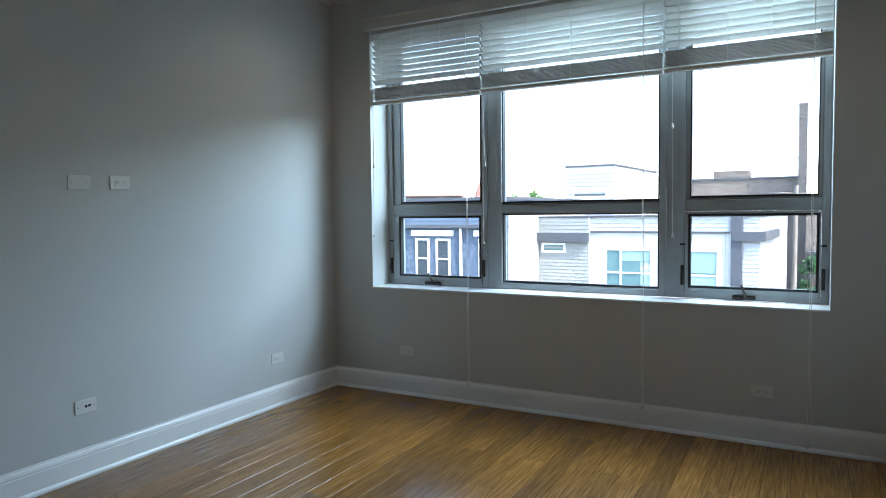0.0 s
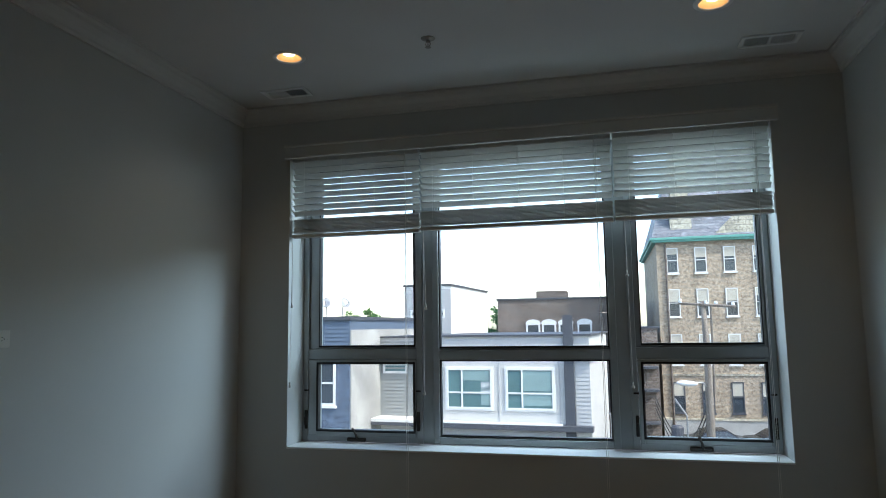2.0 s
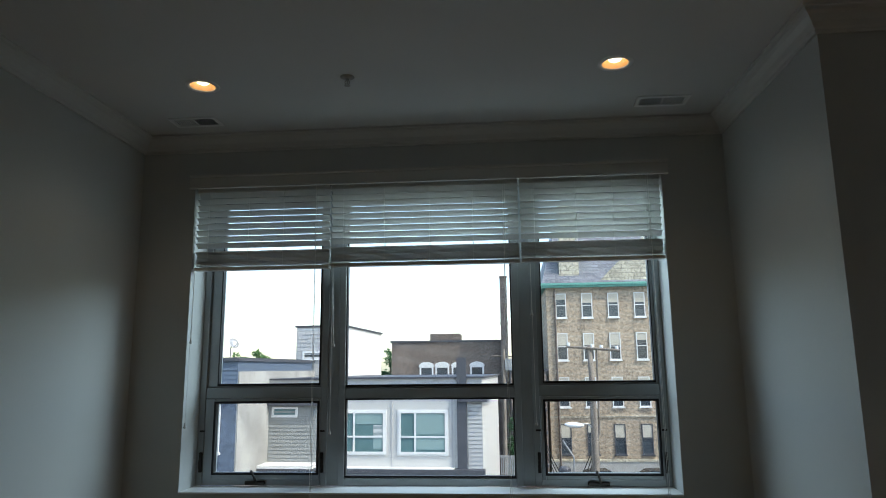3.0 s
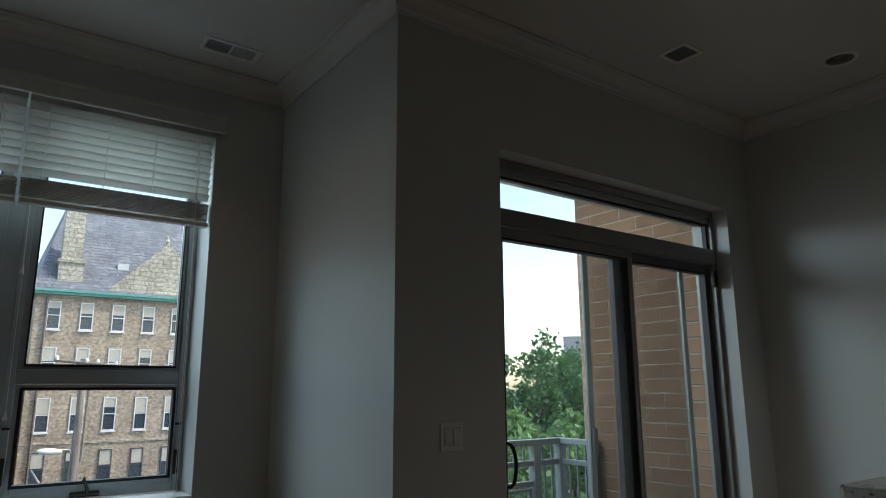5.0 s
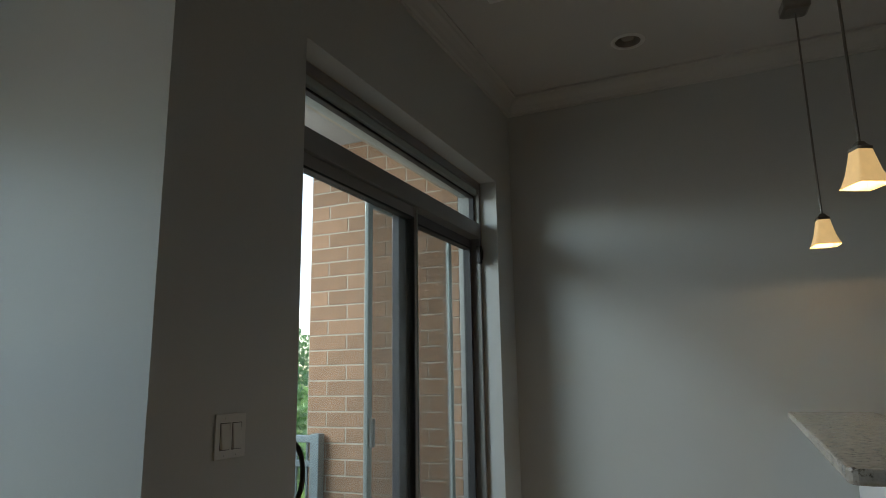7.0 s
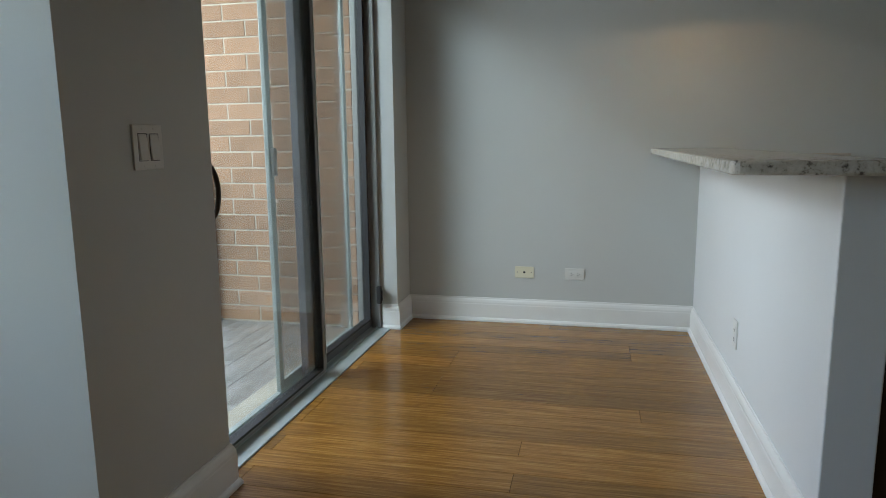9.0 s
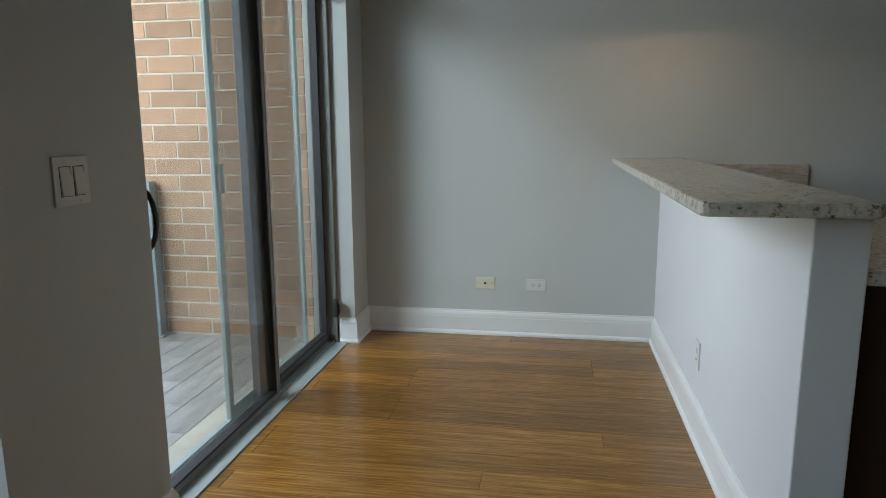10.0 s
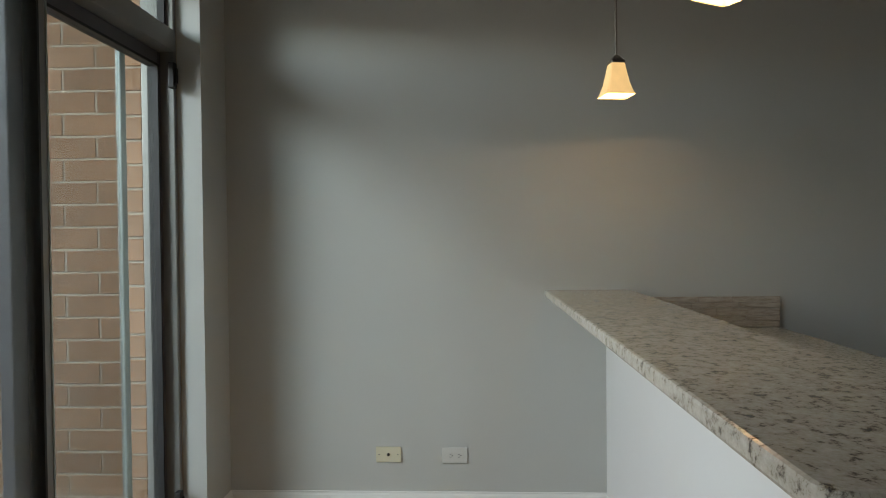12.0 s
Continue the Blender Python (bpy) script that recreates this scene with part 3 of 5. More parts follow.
for b, x, ends in zip(blinds, (-2.138, -1.232, 0.010), (((0.0, 1.69), (-0.008, 1.17)), ((0.012, 1.66), (-0.002, 1.13)), ((0.0, 1.83), (0.006, 1.18)))):
    pull_cord(b, x, 4.77, 2.17, ends)
for b, x, zb in zip(blinds, (-1.335, -0.150, 0.742), (0.135, 0.13, 0.035)):
    pull_cord(b, x, 4.715, 2.69, ((0.0, zb), (0.012, zb + 0.012)))

# ---- the sliding balcony door ----
door = thing("door_1", "grey aluminium sliding balcony door with a transom light, closed", "sliding door", kind="structure")
DY = 3.602
part("door_frame", boxes((DL + 0.001, DL + 0.035, DY, DY + 0.14, 0.0, DTOP - 0.001), (DR - 0.026, DR - 0.001, DY, DY + 0.14, 0.0, DTOP - 0.001), (DL + 0.035, DR - 0.026, DY, DY + 0.14, DTOP - 0.045, DTOP - 0.001), (DL + 0.035, DR - 0.026, DY - 0.004, DY + 0.14, 2.086, 2.176), bevel=0.004), M_DOORALU, door)
part("head_track", boxes((DL + 0.036, DR - 0.027, DY + 0.012, DY + 0.13, DTOP - 0.082, DTOP - 0.046), bevel=0.004), M_SCREENALU, door)
bm = boxes((DL + 0.030, DR - 0.030, DY - 0.062, DY - 0.001, -0.016, 0.007), (DL + 0.035, DR - 0.026, DY, DY + 0.14, -0.016, 0.005), bevel=0.002)
for yy in (0.018, 0.058, 0.10):
    box(bm, DL + 0.036, DR - 0.027, DY + yy, DY + yy + 0.005, 0.004, 0.016)
part("threshold", bm, M_SCREENALU, door, "grey aluminium threshold track")
part("gasket", ring(DL + 0.04, DR - 0.031, 2.180, DTOP - 0.084, 0.012, 0.012, 0.008, 0.012, DY + 0.03, DY + 0.06, bevel=0), M_GASKET, door)
pane("pane", DL + 0.045, DR - 0.036, 2.184, DTOP - 0.09, DY + 0.055, M_DOORGLASS, door)


def door_panel(name, x0, x1, y0, wl, wr, wb, material, label):
    p = part(name, ring(x0, x1, 0.014, 2.084, wl, wr, wb, 0.055, y0, y0 + 0.038), material, door, label)
    part("gasket", ring(x0 + wl - 0.002, x1 - wr + 0.002, 0.012 + wb, 2.031, 0.010, 0.010, 0.010, 0.010, y0 - 0.003, y0 + 0.041, bevel=0), M_GASKET, p)
    pane("pane", x0 + wl, x1 - wr, 0.015 + wb, 2.03, y0 + 0.016, M_DOORGLASS, p)
    return p


slide = door_panel("sliding_panel", DL + 0.036, 2.880, DY + 0.012, 0.06, 0.034, 0.022, M_DOORALU, "sliding glass panel")
part("stile_edge", boxes((2.8812, 2.887, DY + 0.010, DY + 0.046, 0.016, 2.082)), M_SCREENALU, slide, "pale aluminium edge strip")
fixed = door_panel("fixed_panel", 2.775, DR - 0.027, DY + 0.054, 0.092, 0.028, 0.045, M_SHADEDFRAME, "fixed glass panel")
hx = 1.900
bm = tube(bmesh.new(), [(hx, DY + 0.012, 1.062), (hx, DY - 0.018, 1.060)] + [(hx, DY - 0.018 - 0.046 * math.sin(a), 0.966 + 0.094 * math.cos(a)) for a in (0.25, 0.6, 1.0, 1.4, 1.75, 2.15, 2.5, 2.9)] + [(hx, DY - 0.018, 0.872), (hx, DY + 0.012, 0.870)], 0.0085, n=10)
part("pull_handle", bm, M_DARKMETAL, slide, "dark bronze bow handle", smooth=True)
for z in (0.215, 1.985):
    bm = boxes((DR - 0.062, DR - 0.030, DY - 0.016, DY + 0.010, z - 0.052, z + 0.052), (DR - 0.054, DR - 0.038, DY - 0.024, DY - 0.014, z - 0.035, z + 0.03), bevel=0.004)
    part("security_latch", bm, M_GASKET, door)
scr = part("screen_panel", ring(2.575, 3.500, 0.014, 2.084, 0.038, 0.038, 0.05, 0.05, DY + 0.100, DY + 0.122), M_SCREENALU, door, "grey framed insect screen")
mesh_pane = pane("insect_mesh", 2.612, 3.463, 0.062, 2.035, DY + 0.110, M_MESH, scr)
part("screen_handle", boxes((2.583, 2.612, DY + 0.082, DY + 0.100, 0.98, 1.10), bevel=0.005), M_DOORALU, scr)

# ---- plates, outlets and switches ----
def plate(bm, w, h):
    return box(bm, -w / 2, w / 2, -0.006, -0.0005, -h / 2, h / 2, bevel=0.002)


def screw(parent, x, z, material):
    bm = lathe(bmesh.new(), [(0.0, 0.0012), (0.0025, 0.0010), (0.0032, 0.0)], 0, 0, 10)
    bmesh.ops.transform(bm, matrix=pose(x, -0.006, z, 90), verts=bm.verts)
    part("screw", bm, material, parent)


def outlet(at, label):
    t = thing("wall_outlet", label, "outlet", at, group="wall outlets")
    part("plate", plate(bmesh.new(), 0.116, 0.071), M_PLASTIC, t)
    r = part("receptacle", boxes((-0.034, 0.034, -0.0075, -0.0055, -0.0168, 0.0168), bevel=0.001), M_PLASTIC, t)
    for cx in (-0.019, 0.019):
        for dz, hw in ((-0.0065, 0.0042), (0.0065, 0.0034)):
            part("slot", boxes((cx - hw, cx + hw, -0.0082, -0.0070, dz - 0.0012, dz + 0.0012)), M_SLOT, r)
        part("slot", boxes((cx + 0.007, cx + 0.0115, -0.0082, -0.0070, -0.0022, 0.0022)), M_SLOT, r)
    for sx in (-0.048, 0.048):
        screw(t, sx, 0, M_PLASTIC)
    return t


first = outlet(pose(XL, 2.930, 1.522, 0, 0, 90), "white duplex outlet mounted high on the grey wall")
for x, y, z, rz in ((XL, 4.105, 0.338, 90), (-1.868, YW, 0.325, 0), (0.512, YW, 0.308, 0), (XF, 2.462, 0.317, -90)):
    tagged(copy_thing(first, pose(x, y, z, 0, 0, rz)), "white duplex outlet low on the grey wall")
tagged(copy_thing(first, pose(2.80, 1.776, 0.33, 0, 90, 180)), "white duplex outlet set upright in the half wall")

blank = thing("blank_plate", "white blank cover plate beside the high outlet", "wall plate", pose(XL, 2.700, 1.515, 0, 0, 90))
part("plate", plate(bmesh.new(), 0.120, 0.073), M_PLASTIC, blank)
for sx in (-0.043, 0.043):
    screw(blank, sx, 0, M_NICKEL)
for nm, lab, at, material in (("cable_plate", "white cable plate with a dark jack low on the wall", pose(XL, 2.690, 0.366, 0, 0, 90), M_PLASTIC), ("jack_plate", "cream jack plate with one dark socket", pose(XF, 2.765, 0.320, 0, 0, -90), M_CREAM)):
    t = thing(nm, lab, "wall plate", at)
    part("plate", plate(bmesh.new(), 0.116, 0.071), material, t)
    bm = lathe(bmesh.new(), [(0.0, 0.010), (0.003, 0.010), (0.0034, 0.003), (0.007, 0.003), (0.007, 0.0)], 0, 0, 12)
    bmesh.ops.transform(bm, matrix=pose(0, -0.006, 0, 90), verts=bm.verts)
    part("jack", bm, M_SLOT, t)
    if nm == "cable_plate":
        part("jack", boxes((0.012, 0.026, -0.008, -0.005, -0.005, 0.007)), M_SLOT, t)
    for sx in (-0.043, 0.043):
        screw(t, sx, 0, M_NICKEL)
sw = thing("light_switch", "white double rocker light switch beside the balcony door", "switch", pose(1.511, YB, 1.113))
part("plate", plate(bmesh.new(), 0.117, 0.117), M_PLASTIC, sw)
for cx in (-0.023, 0.023):
    bm = box(bmesh.new(), cx - 0.0165, cx + 0.0165, -0.010, -0.005, -0.0335, 0.0335, bevel=0.0015)
    for v in bm.verts:
        if v.co.y < -0.007:
            v.co.y += 0.003 * (v.co.z / 0.0335)
    part("rocker", bm, M_PLASTIC, sw)
    part("recess", ring(cx - 0.0185, cx + 0.0185, -0.0355, 0.0355, 0.0016, 0.0016, 0.0016, 0.0016, -0.0064, -0.0055, bevel=0), M_SLOT, sw)
for cx in (-0.023, 0.023):
    for cz in (-0.048, 0.048):
        screw(sw, cx, cz, M_PLASTIC)

# ---- the bar and kitchen counter ----
bm, loops = bmesh.new(), []
for inset, z in ((0.007, 1.036), (0.002, 1.038), (0.0, 1.043), (0.0, 1.063), (0.002, 1.068), (0.007, 1.070)):
    x0, y0, y1, rad = 1.622 + inset, 1.665 + inset, 2.048 - inset, 0.03 - inset
    out = [(XF - 0.001, y0)] + [(x0 + rad - rad * math.sin(a), y0 + rad - rad * math.cos(a)) for a in (math.pi / 2 * k / 4 for k in range(5))]
    out += [(x0 + rad - rad * math.cos(a), y1 - rad + rad * math.sin(a)) for a in (math.pi / 2 * k / 4 for k in range(5))] + [(XF - 0.001, y1)]
    loops.append([bm.verts.new((x, y, z)) for x, y in out])
for u, v in zip(loops, loops[1:]):
    for j in range(len(u)):
        bm.faces.new((u[j], u[(j + 1) % len(u)], v[(j + 1) % len(u)], v[j]))
bm.faces.new(loops[0][::-1])
bm.faces.new(loops[-1])
tagged(part("bar_top", bm, M_GRANITE, smooth=False), "speckled cream and grey granite bar top with eased edge", "countertop")
bm = box(bmesh.new(), 1.735, XF - 0.001, 1.010, 1.648, 0.866, 0.900, bevel=0.006)
tagged(part("kitchen_counter", bm, M_GRANITE), "speckled cream granite kitchen worktop behind the half wall", "countertop")
cab = thing("kitchen_cabinet", "dark espresso wooden base cabinet under the granite", "cabinet")
part("body", boxes((1.755, XF - 0.002, 1.06, 1.648, 0.10, 0.865), (1.80, XF - 0.002, 1.12, 1.648, -0.016, 0.10), bevel=0.002), M_ESPRESSO, cab)
for i in range(4):
    a = 1.765 + i * 0.555
    d = part("cabinet_door", ring(a, a + 0.545, 0.12, 0.85, 0.06, 0.06, 0.06, 0.06, 1.04, 1.059), M_ESPRESSO, cab)
    part("panel", boxes((a + 0.06, a + 0.485, 1.047, 1.058, 0.18, 0.79)), M_ESPRESSO, d)
spl = thing("backsplash", "short ribbed travertine backsplash on the wall above the counter", "backsplash")
z = 0.901
for i, h in enumerate((0.030, 0.022, 0.034, 0.024, 0.026)):
    y = 1.012
    k = 0
    while y < 1.59:
        ln = (0.21, 0.15, 0.28, 0.18)[(k + i) % 4]
        y1 = min(y + ln, 1.598)
        part("tile", box(bmesh.new(), XF - 0.012 - 0.004 * ((k + i) % 2), XF - 0.001, y + 0.0008, y1 - 0.0008, z + 0.0006, z + h - 0.0006, bevel=0.0015, seg=1), M_SPLASH, spl)
        y, k = y1, k + 1
    z += h

# ---- ceiling things ----
def square_ring(bm, r, z, k=0.22, n=5):
    """A rounded square loop of half-width r."""
    pts = []
    for q in range(4):
        for j in range(n):
            a = math.pi / 2 * (q + j / (n - 1))
            sx, sy = ((1, 1), (-1, 1), (-1, -1), (1, -1))[q]
            rr = r * k
            pts.append(bm.verts.new((sx * (r - rr) + rr * math.cos(a), sy * (r - rr) + rr * math.sin(a), z)))
    return pts


def square_shell(prof):
    bm = bmesh.new()
    rings = [square_ring(bm, r, z) for r, z in prof]
    for u, v in zip(rings, rings[1:]):
        for j in range(len(u)):
            bm.faces.new((u[j], u[(j + 1) % len(u)], v[(j + 1) % len(u)], v[j]))
    return bm


def pendant(x, y, zb, turn):
    t = thing("pendant_lamp", "small pendant lamp with a flared square amber glass shade, lit", "pendant lamp", pose(x, y, 0, 0, 0, turn), group="pendants over the bar")
    bm = square_shell([(0.057, zb), (0.050, zb + 0.014), (0.040, zb + 0.045), (0.032, zb + 0.085), (0.026, zb + 0.118), (0.018, zb + 0.124), (0.016, zb + 0.121), (0.023, zb + 0.115), (0.029, zb + 0.085), (0.037, zb + 0.045), (0.047, zb + 0.015), (0.0545, zb)])
    part("shade", bm, M_SHADE, t, "flared square amber glass shade", smooth=True)
    part("cap", square_shell([(0.0, zb + 0.150), (0.010, zb + 0.149), (0.018, zb + 0.137), (0.027, zb + 0.128), (0.027, zb + 0.119), (0.0, zb + 0.119)]), M_NICKEL, t, "brushed metal cap")
    part("rod", tube(bmesh.new(), [(0, 0, zb + 0.145), (0, 0, CEIL - 0.045)], 0.0048, n=10), M_NICKEL, t)
    part("canopy", square_shell([(0.0, CEIL - 0.052), (0.05, CEIL - 0.050), (0.062, CEIL - 0.040), (0.062, CEIL - 0.001), (0.0, CEIL - 0.001)]), M_NICKEL, t, "square metal ceiling canopy")
    bm = lathe(bmesh.new(), [(0.0, zb + 0.042), (0.012, zb + 0.046), (0.018, zb + 0.062), (0.015, zb + 0.080), (0.010, zb + 0.10), (0.009, zb + 0.119)], 0, 0, 14)
    b = part("bulb", bm, M_BULB, t, "glowing warm bulb", smooth=True)
    b.visible_shadow = False


pendant(3.498, 1.835, 1.832, 8)
pendant(2.490, 1.810, 1.842, 28)


def downlight(x, y, lit):
    t = thing("downlight", "recessed ceiling downlight glowing warm" if lit else "recessed ceiling downlight switched off", "downlight", pose(x, y, CEIL), group="ceiling downlights")
    part("trim_ring", lathe(bmesh.new(), [(0.067, 0.0), (0.069, -0.006), (0.088, -0.005), (0.092, -0.001)], n=32), M_TRIM, t, smooth=True)
    part("reflector", lathe(bmesh.new(), [(0.0685, 0.0), (0.064, 0.03), (0.055, 0.075), (0.053, 0.12), (0.0, 0.121)], n=32), M_CAN if lit else M_CANOFF, t, "reflector tinted warm for bulb light" if lit else "reflector darkened as unlit", smooth=True)
    bm = lathe(bmesh.new(), [(0.0, 0.010), (0.020, 0.011), (0.032, 0.017), (0.038, 0.030), (0.039, 0.09)], n=32)
    part("bulb", bm, M_BULB if lit else M_CANOFF, t, "frosted reflector bulb", smooth=True)


downlight(-1.774, 3.967, True)
downlight(0.434, 3.917, True)
downlight(3.515, 2.640, False)


def vent(x, y, w, d, rz, split, label):
    t = thing("ceiling_vent", label, "vent", pose(x, y, CEIL, 0, 0, rz), group="ceiling vents")
    part("frame", boxes((-w / 2, w / 2, -d / 2, -d / 2 + 0.022, -0.008, -0.001), (-w / 2, w / 2, d / 2 - 0.022, d / 2, -0.008, -0.001), (-w / 2, -w / 2 + 0.022, -d / 2 + 0.022, d / 2 - 0.022, -0.008, -0.001), (w / 2 - 0.022, w / 2, -d / 2 + 0.022, d / 2 - 0.022, -0.008, -0.001), bevel=0.002), M_TRIM, t)
    part("backing", boxes((-w / 2 + 0.02, w / 2 - 0.02, -d / 2 + 0.02, d / 2 - 0.02, -0.0022, -0.0008)), M_SLOT, t, "dark duct behind the louvres")
    n = max(5, int((w - 0.05) / 0.0125))
    for i in range(n):
        cx = -w / 2 + 0.028 + i * (w - 0.056) / (n - 1)
        left = cx < 0 or not split
        bm = boxes((cx - 0.001, cx + 0.001, -d / 2 + 0.023, d / 2 - 0.023, -0.0080, -0.0024))
        bmesh.ops.transform(bm, matrix=Matrix.Translation((cx, 0, -0.005)) @ Matrix.Rotation(radians(50 if left else -50), 4, "Y") @ Matrix.Translation((-cx, 0, 0.005)), verts=bm.verts)
        part("louvre", bm, M_TRIM, t)
    if split:
        part("divider", boxes((-0.005, 0.005, -d / 2 + 0.022, d / 2 - 0.022, -0.008, -0.002)), M_TRIM, t)


vent(-2.045, 4.475, 0.30, 0.15, 0, True, "white louvred ceiling register near the window")
vent(0.790, 4.440, 0.30, 0.15, 0, True, "white louvred ceiling register near the window")
vent(2.75, 3.10, 0.17, 0.17, 0, False, "small square white ceiling vent near the balcony door")
sp = thing("sprinkler", "pendent fire sprinkler with a round escutcheon", "sprinkler", pose(-0.965, 3.938, CEIL))
part("escutcheon", lathe(bmesh.new(), [(0.012, -0.014), (0.020, -0.012), (0.036, -0.004), (0.038, -0.001)], n=24), M_NICKEL, sp, smooth=True)
bm = tube(bmesh.new(), [(0, 0, -0.006), (0, 0, -0.022)], 0.010, n=12)
for s in (-1, 1):
    tube(bm, [(s * 0.008, 0, -0.02), (s * 0.014, 0, -0.032), (s * 0.004, 0, -0.048)], 0.0022, n=6)
tube(bm, [(0, 0, -0.022), (0, 0, -0.046)], 0.0025, n=8)
part("sprinkler_body", bm, M_NICKEL, sp)
part("deflector", lathe(bmesh.new(), [(0.0, -0.0475), (0.015, -0.0475), (0.017, -0.0495), (0.0, -0.0505)], n=16), M_NICKEL, sp)

# ---- the balcony ----
BF = -0.06
balcony = tagged(part("balcony_floor", boxes((1.3, 4.3, DY + 0.141, 5.30, BF - 0.22, BF - 0.012)), M_GROUT), "balcony floor of grey wood-look tiles", "floor", kind="structure")
tagged(part("balcony_soffit", boxes((1.53, 4.4, 3.86, 4.97, 2.93, 3.15)), M_CONCRETE), "grey concrete underside of the balcony above", "soffit", kind="structure")
tagged(part("outer_wall", boxes((XA + 0.3, DL, YB + 0.1, 3.86, -0.3, 3.3), (DR, 4.3, YB + 0.1, 3.86, -0.3, 3.3), (DL, DR, YB + 0.1, 3.86, DTOP, 3.3), (DL, DR, DY + 0.141, 3.86, -0.3, BF + 0.045)), M_MORTAR), "outer masonry leaf round the balcony door", "wall", kind="structure")
brick_wall = tagged(part("brick_wall", boxes((3.908, 4.45, 3.861, 4.968, -0.3, 3.3)), M_MORTAR), "tan brick side wall of the balcony with pale mortar joints", "brick wall", kind="structure")
rail = thing("balcony_railing", "grey-green painted steel balcony railing with a wire grid", "railing")
RY, RX, RT = 5.20, 3.86, 0.915
part("top_rail", boxes((1.35, RX + 0.03, RY - 0.03, RY + 0.03, RT - 0.045, RT), bevel=0.006), M_RAIL, rail)
part("top_rail", boxes((RX - 0.03, RX + 0.03, 4.86, RY - 0.031, RT - 0.045, RT), bevel=0.006), M_RAIL, rail)
for z, x1 in ((0.735, RX - 0.026), (0.585, 3.55), (0.045, RX - 0.026)):
    part("mid_rail", boxes((1.35, x1, RY - 0.02, RY + 0.02, z - 0.02, z + 0.02), bevel=0.004), M_RAIL, rail)
for z in (0.735, 0.045):
    part("mid_rail", boxes((RX - 0.02, RX + 0.02, 4.88, RY - 0.026, z - 0.02, z + 0.02), bevel=0.004), M_RAIL, rail)
for x, y in ((RX, RY), (RX - 0.01, 4.845), (3.58, RY), (2.4, RY), (1.38, RY)):
    p = part("post", boxes((x - 0.034, x + 0.034, y - 0.034, y + 0.034, BF, RT - 0.046 if (x, y) != (RX - 0.01, 4.845) else RT + 0.012), bevel=0.004), M_RAIL, rail)
    part("foot_plate", boxes((x - 0.06, x + 0.06, y - 0.06, y + 0.06, BF, BF + 0.012), bevel=0.003), M_RAIL, p)
for i in range(24):
    x = 1.46 + i * 0.1
    if x < RX - 0.05:
        part("baluster", boxes((x - 0.007, x + 0.007, RY - 0.007, RY + 0.007, 0.755, RT - 0.046)), M_RAIL, rail)
for i in range(3):
    y = 4.93 + i * 0.085
    part("baluster", boxes((RX - 0.007, RX + 0.007, y - 0.007, y + 0.007, 0.065, RT - 0.046)), M_RAIL, rail)
for i in range(2):
    x = 3.68 + i * 0.08
    part("baluster", boxes((x - 0.007, x + 0.007, RY - 0.007, RY + 0.007, 0.065, 0.715)), M_RAIL, rail)
part("grid_frame", ring(2.45, 3.53, 0.08, 0.55, 0.025, 0.025, 0.025, 0.025, RY - 0.012, RY + 0.012), M_RAIL, rail)
bm = bmesh.new()
for i in range(20):
    tube(bm, [(2.48 + i * 0.0545, RY, 0.09), (2.48 + i * 0.0545, RY, 0.54)], 0.003, n=5)
for i in range(9):
    tube(bm, [(2.46, RY + 0.005, 0.11 + i * 0.052), (3.52, RY + 0.005, 0.11 + i * 0.052)], 0.003, n=5)
part("wire_grid", bm, M_RAIL, rail)

# ---- outside: ground and streets ----
GZ = -6.6
bm = bmesh.new()
bmesh.ops.create_grid(bm, x_segments=40, y_segments=40, size=1500)
bmesh.ops.translate(bm, verts=bm.verts, vec=(0, 0, GZ))
tagged(part("ground", bm, M_ASPHALT), "grey paved ground and parking lots between the buildings", "ground", kind="structure")
tagged(part("pavement", boxes((-40, 26, 46.4, 49.9, GZ - 0.2, GZ + 0.14), bevel=0.02), M_CONCRETE), "pale concrete pavement along the street", "pavement", kind="structure")


def lap_siding(bm, x0, x1, y, z0, z1, pitch):
    """Lapped boards facing -y."""
    n = int((z1 - z0) / pitch)
    for i in range(n):
        a, b = z0 + i * pitch, z0 + (i + 1) * pitch
        vs = [bm.verts.new(c) for c in ((x0, y - 0.035, a), (x1, y - 0.035, a), (x1, y - 0.006, b), (x0, y - 0.006, b), (x0, y, a), (x1, y, a))]
        bm.faces.new(vs[:4])
        bm.faces.new((vs[0], vs[4], vs[5], vs[1]))
    return bm


